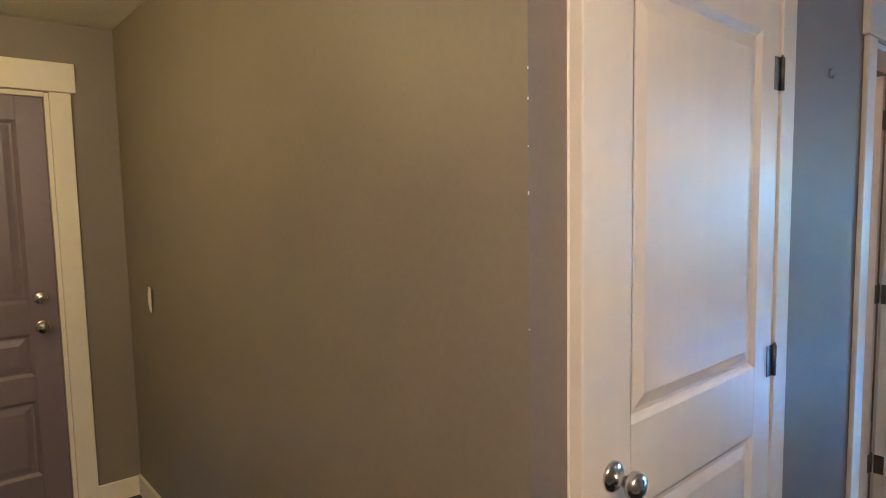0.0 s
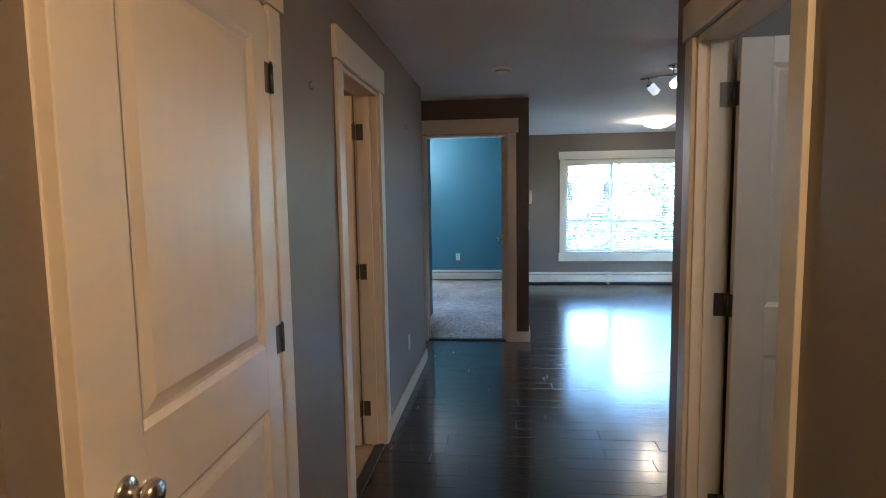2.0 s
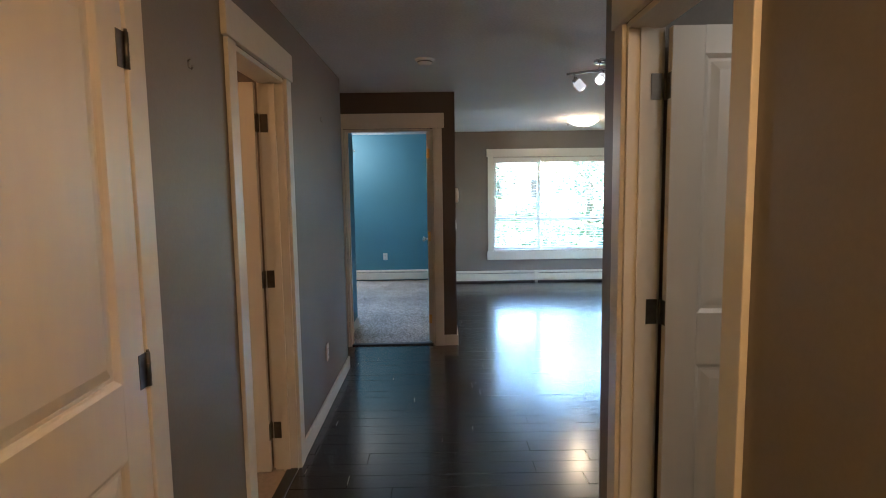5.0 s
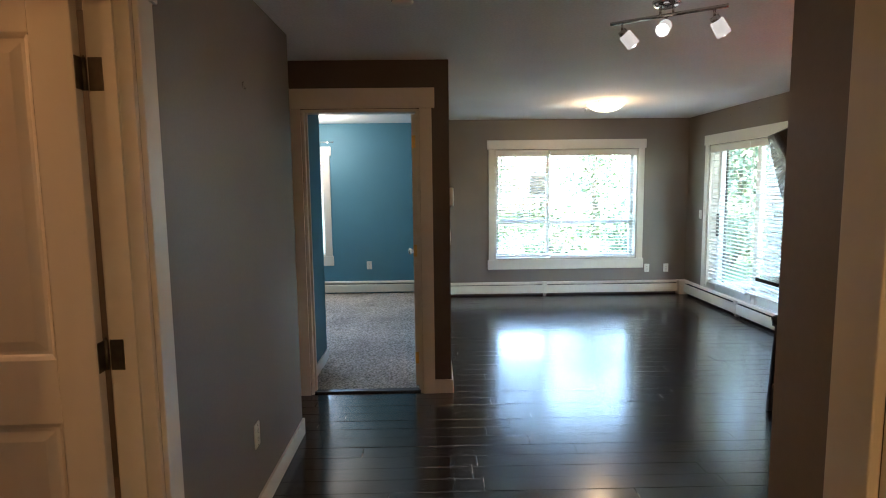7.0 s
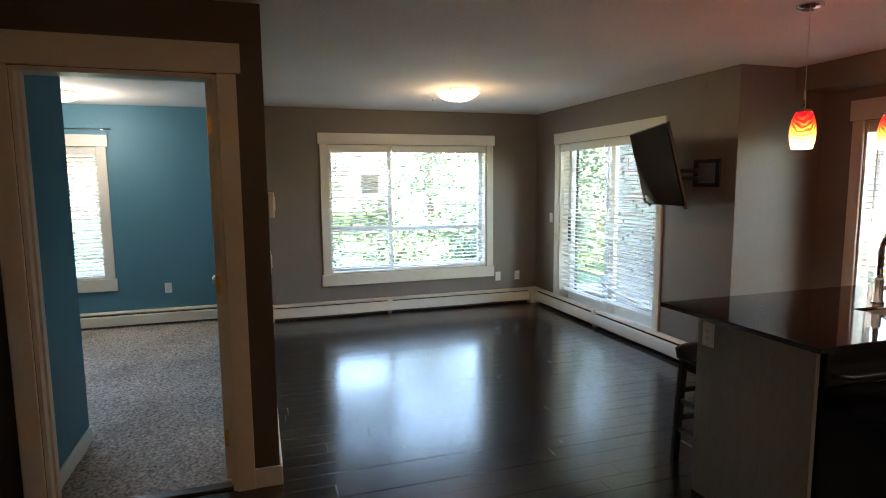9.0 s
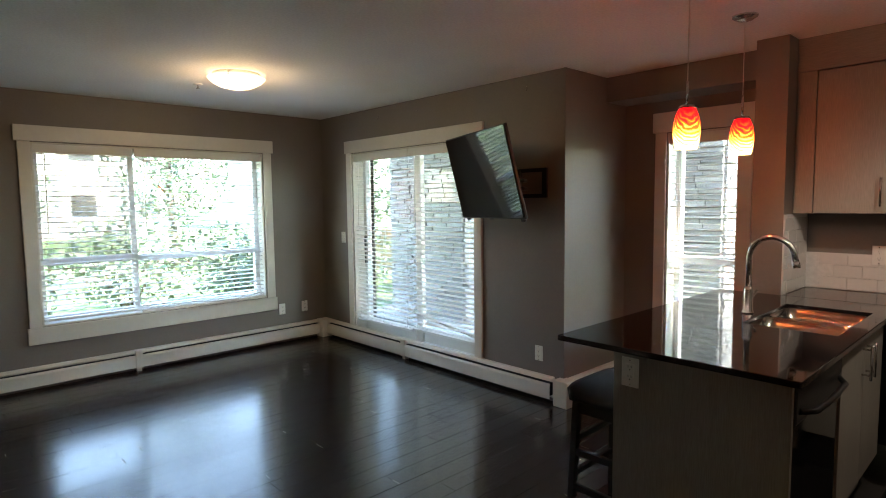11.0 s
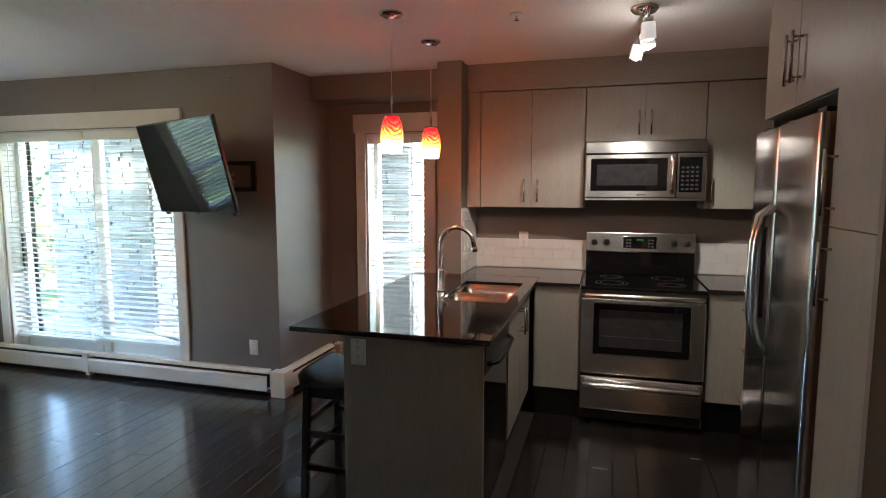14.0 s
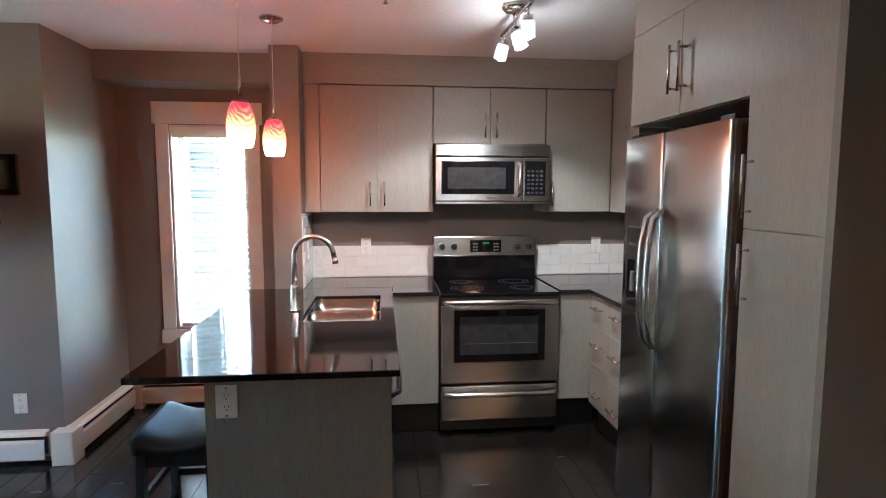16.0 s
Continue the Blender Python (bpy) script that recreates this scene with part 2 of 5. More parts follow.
def tube(bm, pts, r, seg=12, caps=True):
    pts = [Vector(p) for p in pts]
    radii = r if isinstance(r, (list, tuple)) else [r] * len(pts)
    rings, side = [], None
    for i, p in enumerate(pts):
        d = (pts[min(i + 1, len(pts) - 1)] - pts[max(i - 1, 0)]).normalized()
        if side is None:
            side = d.orthogonal().normalized()
        side = (side - d * side.dot(d)).normalized()
        up = d.cross(side)
        rings.append([bm.verts.new(p + radii[i] * (math.cos(2 * math.pi * k / seg) * side + math.sin(2 * math.pi * k / seg) * up)) for k in range(seg)])
    for a, b in zip(rings, rings[1:]):
        for k in range(seg):
            f = bm.faces.new((a[k], a[(k + 1) % seg], b[(k + 1) % seg], b[k]))
            f.smooth = True
    if caps:
        bm.faces.new(rings[0][::-1])
        bm.faces.new(rings[-1])
    return bm


def lathe(bm, profile, seg=28, at=(0, 0, 0)):
    rings = []
    for r, z in profile:
        rings.append([bm.verts.new((at[0] + max(r, 1e-4) * math.cos(2 * math.pi * k / seg), at[1] + max(r, 1e-4) * math.sin(2 * math.pi * k / seg), at[2] + z)) for k in range(seg)])
    for a, b in zip(rings, rings[1:]):
        for k in range(seg):
            bm.faces.new((a[k], a[(k + 1) % seg], b[(k + 1) % seg], b[k])).smooth = True
    return bm


def finish(name, bm, material):
    bmesh.ops.recalc_face_normals(bm, faces=bm.faces)
    me = bpy.data.meshes.new(name)
    bm.to_mesh(me)
    bm.free()
    me.materials.append(material)
    return me


def part(name, bm, material, parent, label="", m=None):
    """One mesh in its parent's own space."""
    ob = new(name, finish(name, bm, material))
    ob.parent = parent
    if m is not None:
        ob.matrix_basis = m
    return tagged(ob, label)


def piece(name, me, parent, m):
    ob = new(name, me)
    ob.parent, ob.matrix_basis = parent, m
    return ob


def thing(name, m, label, category, group="", kind=""):
    ob = new(name)
    ob.empty_display_size = 0.1
    ob.matrix_basis = m
    return tagged(ob, label, category, group, kind)


def solid(name, bm, material, label, category, kind="structure"):
    return tagged(new(name, finish(name, bm, material)), label, category, kind=kind)


B = bmesh.new
CEIL = 2.43
HALL_Y, RIGHT_Y, DOOR_X, WIN_X, PATIO_Y, NOOK_Y, BACK_Y, BUMP_X, BED_X = 1.365, -0.10, 6.78, 10.52, -3.01, -3.85, -3.79, 7.26, 10.80
HEAD = 2.09


# ---- walls, floor and ceiling ----
def wall(name, axis, a0, a1, b0, b1, holes=(), material=PAINT, top=CEIL, label="taupe painted plaster wall"):
    """A wall along x or y from a0 to a1, between b0 and b1 across, with holes (from, to, low, high)."""
    bm = B()

    def put(p, q, lo, hi):
        if q - p > 1e-4 and hi - lo > 1e-4:
            box(bm, *((p, q, b0, b1) if axis == "x" else (b0, b1, p, q)), lo, hi)

    at = a0
    for p, q, lo, hi in sorted(holes):
        put(at, p, 0, top)
        put(p, q, 0, lo)
        put(p, q, hi, top)
        at = q
    put(at, a1, 0, top)
    return solid(name, bm, material, label, "wall")


wall("wall_hall_north", "x", 1.793, 6.097, HALL_Y, HALL_Y + 0.12, [(1.90, 2.79, 0, HEAD), (3.60, 4.33, 0, HEAD)])
wall("wall_hall_return", "y", HALL_Y + 0.12, 1.66, 5.977, 6.097)
wall("wall_hall_end", "x", 5.977, DOOR_X, 1.66, 1.78)
solid("wall_entry_side", prism(B(), [(1.793, HALL_Y), (1.793, HALL_Y + 0.12), (1.69, 4.06), (1.555, 4.0)], 0, CEIL), PAINT, "taupe painted wall beside the front door", "wall")
wall("wall_entry", "x", -0.62, 1.70, 4.0, 4.14, [(0.40, 1.265, 0, HEAD)])
wall("wall_entry_west", "y", -0.22, 4.0, -0.62, -0.50)
wall("wall_hall_south", "x", -0.50, 3.66, RIGHT_Y - 0.12, RIGHT_Y, [(2.64, 3.40, 0, HEAD)])
wall("wall_kitchen_corner", "y", -0.998, RIGHT_Y - 0.12, 3.54, 3.66)
wall("wall_pantry_side", "x", 3.66, 4.296, -1.026, -0.998)
wall("wall_fridge_back", "y", BACK_Y, -0.995, 3.46, 3.58)
wall("wall_kitchen_back", "x", 3.46, 5.95, BACK_Y - 0.2, BACK_Y)
wall("wall_column", "y", NOOK_Y - 0.2, -3.32, 5.95, 6.125, label="taupe painted wall stub between kitchen and window nook")
wall("wall_nook", "x", 6.125, BUMP_X, NOOK_Y - 0.2, NOOK_Y, [(6.39, 6.91, 0.56, 2.0)])
wall("wall_bump", "y", NOOK_Y - 0.2, PATIO_Y, BUMP_X, BUMP_X + 0.14)
wall("wall_patio", "x", BUMP_X + 0.14, WIN_X + 0.2, PATIO_Y - 0.2, PATIO_Y, [(8.15, 9.92, 0.10, 2.01)])
wall("wall_window", "y", PATIO_Y, 0.525, WIN_X, WIN_X + 0.2, [(-2.30, -0.33, 0.51, 2.02)])
wall("wall_bedroom_partition", "x", 6.90, WIN_X, 0.405, 0.520)
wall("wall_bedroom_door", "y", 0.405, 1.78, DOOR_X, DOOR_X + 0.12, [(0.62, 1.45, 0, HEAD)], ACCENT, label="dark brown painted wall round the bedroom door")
solid("soffit", box(B(), 6.125, BUMP_X, NOOK_Y, -3.55, 2.245, CEIL - 0.001), PAINT, "taupe painted boxed soffit over the nook", "soffit")
bed = "blue painted bedroom wall"
wall("wall_bedroom_east", "y", 0.525, 4.52, BED_X, BED_X + 0.2, [(2.07, 4.12, 0.56, 1.98)], BLUE, label=bed)
wall("wall_bedroom_south", "x", 6.904, BED_X, 0.524, 0.54, (), BLUE, label=bed)
wall("wall_bedroom_side", "x", 6.904, 7.66, 1.50, 1.62, (), BLUE, label=bed)
wall("wall_bedroom_west", "y", 1.62, 4.4, 7.54, 7.66, (), BLUE, label=bed)
wall("wall_bedroom_north", "x", 7.54, BED_X, 4.4, 4.52, (), BLUE, label=bed)
wall("wall_bath_north", "x", 3.2, 5.6, 3.3, 3.42)
wall("wall_bath_west", "y", HALL_Y + 0.12, 3.42, 3.08, 3.2)
wall("wall_bath_east", "y", HALL_Y + 0.12, 3.42, 5.6, 5.72)
wall("wall_closet_back", "x", 1.5, 3.54, -1.9, -1.78)
wall("wall_closet_west", "y", -1.9, RIGHT_Y - 0.12, 1.38, 1.5)
wall("wall_closet_east", "y", -1.9, -0.93, 3.42, 3.459)
wall("wall_linen_back", "x", 1.80, 3.08, 2.0, 2.1)

# the slab has gaps nowhere; the ceiling is one sheet over all the rooms
solid("floor", box(B(), -0.62, 10.9, NOOK_Y - 0.2, 4.52, -0.14, -0.012), SUBFLOOR, "dark espresso wood plank floor", "floor")
solid("ceiling", box(B(), -0.62, 11.0, NOOK_Y - 0.2, 4.52, CEIL, CEIL + 0.15), CEILING, "white textured ceiling", "ceiling")
bm = B()
n = 150
grid = [[bm.verts.new((6.86 + (BED_X - 6.86) * i / n, 0.54 + 3.86 * j / n, 0.012 + 0.010 * noise.noise((i * 0.83, j * 0.83, 0)) + 0.008 * noise.noise((i * 0.21, j * 0.21, 5)))) for j in range(n + 1)] for i in range(n + 1)]
for i in range(n):
    for j in range(n):
        bm.faces.new((grid[i][j], grid[i + 1][j], grid[i + 1][j + 1], grid[i][j + 1])).smooth = True
solid("carpet", bm, CARPET, "beige cut pile bedroom carpet", "carpet")
solid("floor_bath", box(B(), 3.2, 5.6, HALL_Y + 0.06, 3.3, -0.012, 0.004), mat("beige vinyl tile", (0.3, 0.25, 0.2), 0.4, grain=0.1), "beige vinyl bathroom floor", "floor")
solid("threshold", box(B(), 6.80, 6.86, 0.63, 1.44, -0.01, 0.014, 0.004), BLACK, "dark metal carpet threshold strip", "threshold")
solid("threshold", box(B(), 3.61, 4.32, HALL_Y, HALL_Y + 0.06, -0.01, 0.010, 0.004), BLACK, "dark threshold strip at the bathroom", "threshold")


def baseboard(x0, y0, x1, y1, out, h=0.105):
    """A board along one wall, standing out of it towards out (a unit step in x or y)."""
    t = 0.014
    bm = B()
    box(bm, min(x0, x0 + out[0] * t, x1), max(x1, x1 + out[0] * t, x0), min(y0, y0 + out[1] * t, y1), max(y1, y1 + out[1] * t, y0), 0.0, h, 0.003)
    solid("baseboard", bm, TRIM, "white painted baseboard", "baseboard")


for run in ((1.793, HALL_Y, 1.885, HALL_Y, (0, -1)), (2.90, HALL_Y, 3.51, HALL_Y, (0, -1)), (4.42, HALL_Y, 6.111, HALL_Y, (0, -1)),
            (6.097, HALL_Y, 6.097, 1.66, (1, 0)), (6.111, 1.66, 6.78, 1.66, (0, -1)), (DOOR_X, 0.391, DOOR_X, 0.53, (-1, 0)), (DOOR_X, 1.56, DOOR_X, 1.646, (-1, 0)),
            (6.79, 0.405, 7.4, 0.405, (0, -1)), (7.4, 0.405, 10.4, 0.405, (0, -1)),
            (3.50, RIGHT_Y, 3.674, RIGHT_Y, (0, 1)), (-0.5, RIGHT_Y, 2.55, RIGHT_Y, (0, 1)), (3.66, -0.998, 3.66, RIGHT_Y, (1, 0)), (3.68, -0.998, 4.29, -0.998, (0, 1)),
            (1.355, 4.0, 1.56, 4.0, (0, -1)), (-0.5, 4.0, 0.31, 4.0, (0, -1)), (6.92, 1.50, 7.67, 1.50, (0, -1)), (7.66, 1.50, 7.66, 4.4, (1, 0))):
    baseboard(*run)
solid("baseboard", prism(B(), [(1.779, HALL_Y), (1.793, HALL_Y), (1.555, 4.0), (1.541, 4.0)], 0, 0.105), TRIM, "white painted baseboard beside the front door", "baseboard")


bm = B()
for z, h in ((1.765, 0.006), (1.712, 0.007), (1.63, 0.004), (1.545, 0.010), (1.30, 0.004)):
    box(bm, 1.7920, 1.7938, HALL_Y - 0.0007, HALL_Y + 0.0012, z, z + h * 0.7)
solid("trim_corner_bead", bm, PLASTIC, "small white chips along the painted wall corner", "trim")


# ---- doors ----
def leaf_parts(parent, w, h, paint, m, panels, lock=False, hinge_mat=HINGE, both=True, lead=0.115):
    """A panel door leaf, hinged at its own x = 0, from there to x = w, 36 mm thick towards +y; panels: (low, high) in z; lead: the lock stile's width."""
    t, stile = 0.036, 0.115
    bm = B()
    box(bm, 0, stile, 0, t, 0, h, 0.003)
    box(bm, w - lead, w, 0, t, 0, h, 0.003)
    edges = [0.0] + [v for p in panels for v in p] + [h]
    for lo, hi in zip(edges[::2], edges[1::2]):
        box(bm, stile, w - lead, 0, t, lo, hi)
    leaf = part("leaf", bm, paint, parent, m=m)
    for lo, hi in panels:
        bm = B()
        a, b = stile, w - lead
        for y, s in ((0.0, 1), (t, -1)) if both else ((0.0, 1),):
            loops = [[(a + d, y + s * k, lo + d), (b - d, y + s * k, lo + d), (b - d, y + s * k, hi - d), (a + d, y + s * k, hi - d)] for d, k in
                     ((0, 0), (0.010, 0.006), (0.016, 0.011), (0.026, 0.011), (0.055, 0.004))]
            vs = [[bm.verts.new(p) for p in loop] for loop in loops]
            for u, v in zip(vs, vs[1:]):
                for i in range(4):
                    bm.faces.new((u[i], u[(i + 1) % 4], v[(i + 1) % 4], v[i]))
            bm.faces.new(vs[-1])
        part("panel", bm, paint, leaf)
    for z in (0.22, h / 2 + 0.02, h - 0.20):
        bm = B()
        tube(bm, [(-0.004, -0.006, z - 0.045), (-0.004, -0.006, z + 0.045)], 0.0065, 10)
        for k in (-0.015, 0.015):
            tube(bm, [(-0.004, -0.006, z + k - 0.001), (-0.004, -0.006, z + k + 0.001)], 0.0075, 10)
        tube(bm, [(-0.004, -0.006, z + 0.045), (-0.004, -0.006, z + 0.052)], 0.004, 8)
        box(bm, 0.0, 0.034, -0.0025, 0.0, z - 0.045, z + 0.045)
        box(bm, -0.002, 0.0, -0.004, 0.034, z - 0.045, z + 0.045)
        part("hinge", bm, hinge_mat, leaf, "worn metal butt hinge")
    for y, s in ((0.0, -1), (t, 1)):
        bm = B()
        prof = ((0.0, 0.0), (0.033, 0.0), (0.033, 0.004), (0.027, 0.010), (0.014, 0.013), (0.012, 0.030), (0.016, 0.036), (0.027, 0.045), (0.030, 0.055), (0.026, 0.065), (0.012, 0.071), (0.0, 0.072))
        lathe(bm, prof)
        part("knob", bm, CHROME, leaf, "polished round knob", m=Matrix.Translation((w - min(0.10, lead * 0.6), y, 0.96)) @ pose(0, 0, 0, 90 if s < 0 else -90))
        if lock:
            bm = B()
            lathe(bm, ((0.0, 0.0), (0.032, 0.0), (0.030, 0.012), (0.022, 0.018), (0.0, 0.018)))
            box(bm, -0.018, 0.018, -0.005, 0.005, 0.016, 0.034, 0.002)
            part("deadbolt", bm, CHROME, leaf, "satin nickel deadbolt", m=Matrix.Translation((w - 0.07, y, 1.10)) @ pose(0, 0, 0, 90 if s < 0 else -90))
    return leaf


def doorway(name, m, w, label, thick=0.12, left=True, right=True, back=True, hung=""):
    """Casing and jambs of an opening in its wall's own space: x along it, the room at -y, the wall from 0 to thick."""
    d = thing(name, m, label, "door", kind="structure")
    for y, s in ((0.0, -1), (thick, 1)) if back else ((0.0, -1),):
        c, p = 0.092, 0.018
        for x0, x1, on in ((-c, -0.004, left), (w + 0.004, w + c, right)):
            if on:
                part("casing", box(B(), x0, x1, y, y + s * p, 0, HEAD + 0.004, 0.003), TRIM, d)
        part("header", box(B(), -c - 0.022 if left else -0.004, w + c + 0.022 if right else w + 0.004, y, y + s * (p + 0.006), HEAD + 0.006, HEAD + 0.145, 0.003), TRIM, d)
    for x0, x1 in ((-0.003, 0.016), (w - 0.016, w + 0.003)):
        part("jamb", box(B(), x0, x1, -0.002, thick + 0.002, 0, HEAD, 0.002), TRIM, d)
        xs = (0.016, 0.028) if x0 < 0.1 else (w - 0.028, w - 0.016)
        part("stop", box(B(), *xs, 0.04, 0.075, 0, HEAD - 0.018), TRIM, d)
    if hung:
        x0, x1 = (0.0155, 0.0185) if hung == "left" else (w - 0.0185, w - 0.0155)
        for z in (0.23, 1.06, 1.87):
            part("hinge_plate", box(B(), x0, x1, thick - 0.038, thick + 0.001, z - 0.046, z + 0.046), HINGE, d, "worn metal hinge plate")
    part("head_jamb", box(B(), 0.016, w - 0.016, -0.002, thick + 0.002, HEAD - 0.018, HEAD + 0.003), TRIM, d)
    return d


TWO = ((0.24, 0.86), (1.05, 1.965))
d = doorway("door_1", pose(1.90, HALL_Y, 0), 0.89, "white two-panel hall closet door, closed", left=False, back=False)
leaf_parts(d, 0.885, 2.064, DOOR, pose(0.888, -0.012, 0.008, 0, 0, 1.3) @ Matrix.Scale(-1, 4, (1, 0, 0)), TWO, lead=0.165)
d = doorway("door_2", pose(3.60, HALL_Y, 0), 0.73, "white two-panel bathroom door, open inward", hung="right")
leaf_parts(d, 0.694, 2.06, DOOR, pose(0.712, 0.138, 0.010, 0, 0, 92) @ Matrix.Translation((0, 0.004, 0)), TWO)
d = doorway("door_3", pose(3.40, RIGHT_Y, 0, 0, 0, 180), 0.76, "white two-panel closet door, open inward", hung="left")
leaf_parts(d, 0.724, 2.06, DOOR, pose(0.018, 0.138, 0.010, 0, 0, 90) @ Matrix.Scale(-1, 4, (0, 1, 0)) @ Matrix.Translation((0, 0.004, 0)), TWO)
d = doorway("door_4", pose(DOOR_X, 1.45, 0, 0, 0, -90), 0.83, "white bedroom door, open inward with brass hinges")
leaf_parts(d, 0.794, 2.055, DOOR, pose(0.812, 0.124, 0.016, 0, 0, 90) @ Matrix.Translation((0, 0.004, 0)), TWO, hinge_mat=BRASS)
d = doorway("door_5", pose(0.40, 4.0, 0), 0.865, "mauve painted front door, closed, with deadbolt", thick=0.14)
leaf_parts(d, 0.829, 2.064, MAUVE, Matrix.Translation((0.018, 0.02, 0.008)), ((0.22, 0.60), (0.72, 0.95 - 0.02), (1.08, 1.95)), lock=True)


# ---- windows ----
def window(name, m, w, lo, hi, label, cas=0.09, head=0.125, apron=0.14, thick=0.2, bars=(), rails=(), low_to=None):
    """A cased window in its wall's own space, with glass set near the outer face."""
    d = thing(name, m, label, "window", kind="structure")
    p = 0.02
    low = lo - apron if low_to is None else low_to
    for x0, x1 in ((-cas, -0.004), (w + 0.004, w + cas)):
        part("casing", box(B(), x0, x1, -p, 0, low if low_to is not None else lo - 0.002, hi + 0.004, 0.003), TRIM, d)
    part("header", box(B(), -cas - 0.02, w + cas + 0.02, -p - 0.006, 0, hi + 0.006, hi + 0.006 + head, 0.003), TRIM, d)
    if apron:
        part("apron", box(B(), -cas - 0.015, w + cas + 0.015, -p - 0.004, 0, lo - apron, lo - 0.004, 0.003), TRIM, d)
    bm = B()
    box(bm, -0.002, 0.012, 0.0, thick - 0.07, lo, hi)
    box(bm, w - 0.012, w + 0.002, 0.0, thick - 0.07, lo, hi)
    box(bm, 0.012, w - 0.012, 0.0, thick - 0.07, hi - 0.012, hi + 0.002)
    box(bm, 0.012, w - 0.012, 0.0, thick - 0.07, lo - 0.002, lo + 0.012)
    part("reveal", bm, TRIM, d)
    f0, f1 = thick - 0.07, thick - 0.01
    bm = B()
    for x0, x1 in ((0.0, 0.055), (w - 0.055, w)):
        box(bm, x0, x1, f0, f1, lo, hi)
    for z0, z1 in ((lo, lo + 0.055), (hi - 0.055, hi)):
        box(bm, 0.055, w - 0.055, f0, f1, z0, z1)
    part("window_frame", bm, VINYL, d, "white vinyl frame")
    for x in bars:
        part("mullion", box(B(), x - 0.024, x + 0.024, f0 + 0.003, f1 - 0.003, lo + 0.055, hi - 0.055, 0.003), VINYL, d)
    xs = [0.05, *bars, w - 0.05]
    for x0, x1 in zip(xs, xs[1:]):
        for z in rails:
            part("rail", box(B(), x0 + 0.005, x1 - 0.005, f0 + 0.006, f1 - 0.006, z - 0.027, z + 0.027, 0.003), VINYL, d)
        zs = [lo + 0.05, *rails, hi - 0.05]
        for z0, z1 in zip(zs, zs[1:]):
            pane = part("pane", box(B(), x0, x1, f0 + 0.028, f0 + 0.032, z0, z1), GLASS, d, "clear glass pane")
            pane.visible_shadow = False
    return d


def blind(m, w, lo, hi, label, tilt=8, cords=(0.15, 0.5, 0.85), pitch=0.0435):
    """A lowered horizontal blind in its window's own space, slats open."""
    d = thing("window_blind", m, label, "blind", "blinds in the windows")
    part("headrail", box(B(), 0.016, w - 0.016, 0.018, 0.075, hi - 0.055, hi - 0.013, 0.003), SLAT, d)
    part("valance", box(B(), 0.014, w - 0.014, 0.006, 0.016, hi - 0.085, hi - 0.013, 0.002), SLAT, d)
    part("bottom_rail", box(B(), 0.02, w - 0.02, 0.022, 0.072, lo + 0.006, lo + 0.026, 0.003), SLAT, d)
    bm = B()
    rows = [[bm.verts.new((x, 0.0245 * s, 0.0018 * (1 - s * s) + k)) for s in (-1, -0.4, 0.4, 1)] for x in (0.02, w - 0.02) for k in (0.0, 0.0028)]
    a0, a1, b0, b1 = rows
    for u, v in ((a0, b0), (a1, b1)):
        for i in range(3):
            bm.faces.new((u[i], u[i + 1], v[i + 1], v[i]))
    for i in (0, 3):
        bm.faces.new((a0[i], b0[i], b1[i], a1[i]))
    for u, v in ((a0, a1), (b0, b1)):
        for i in range(3):
            bm.faces.new((u[i], u[i + 1], v[i + 1], v[i]))
    me = finish("slat", bm, SLAT)
    z = lo + 0.045
    while z < hi - 0.09:
        piece("slat", me, d, pose(random.uniform(-0.002, 0.002), 0.047, z, tilt + random.uniform(-2.5, 2.5), random.uniform(-0.12, 0.12), 0))
        z += pitch
    for c in cords:
        for y in (0.023, 0.071):
            part("cord", tube(B(), [(w * c, y, lo + 0.02), (w * c, y, hi - 0.05)], 0.0012, 5), SLAT, d)
    part("wand", tube(B(), [(0.09, 0.012, hi - 0.08), (0.085, 0.008, hi - 0.75)], 0.004, 6), PLASTIC, d)
    return d


M = pose(WIN_X, -0.33, 0, 0, 0, -90)
d = window("window_1", M, 1.97, 0.51, 2.02, "white cased living room window", bars=(0.755,), rails=(1.02,))
blind(M, 0.755, 0.535, 2.02, "white horizontal blind over the narrow side of the living room window", tilt=7, cords=(0.1, 0.88))
blind(M @ Matrix.Translation((0.747, 0, 0)), 1.223, 0.515, 2.02, "white horizontal blind over the wide side of the living room window", tilt=6, cords=(0.06, 0.5, 0.95))
part("insect_screen", box(B(), 0.056, 0.722, 0.122, 0.1235, 1.055, 1.962), SCREEN, d, "grey insect screen over the upper sash")
M = pose(9.92, PATIO_Y, 0, 0, 0, 180)
d = window("window_2", M, 1.77, 0.10, 2.01, "white cased sliding patio door", apron=0, low_to=0.165)
part("meeting_stile", box(B(), 0.88, 0.96, 0.11, 0.16, 0.15, 1.96, 0.004), PLASTIC, d)
part("bottom_rail", box(B(), 0.055, 0.88, 0.10, 0.145, 0.15, 0.27, 0.004), PLASTIC, d)
part("bottom_rail", box(B(), 0.96, 1.715, 0.135, 0.185, 0.15, 0.27, 0.004), PLASTIC, d)
part("screen_stile", box(B(), 0.082, 0.128, 0.172, 0.188, 0.15, 1.955, 0.003), RUBBER, d, "dark grey screen door stile")
part("door_pull", box(B(), 0.085, 0.11, 0.07, 0.10, 0.85, 1.15, 0.006), BLACK, d, "black pull handle")
part("security_bar", tube(B(), [(0.80, 0.088, 0.45), (1.70, 0.088, 0.32)], 0.013, 10), PLASTIC, d, "white folding security bar")
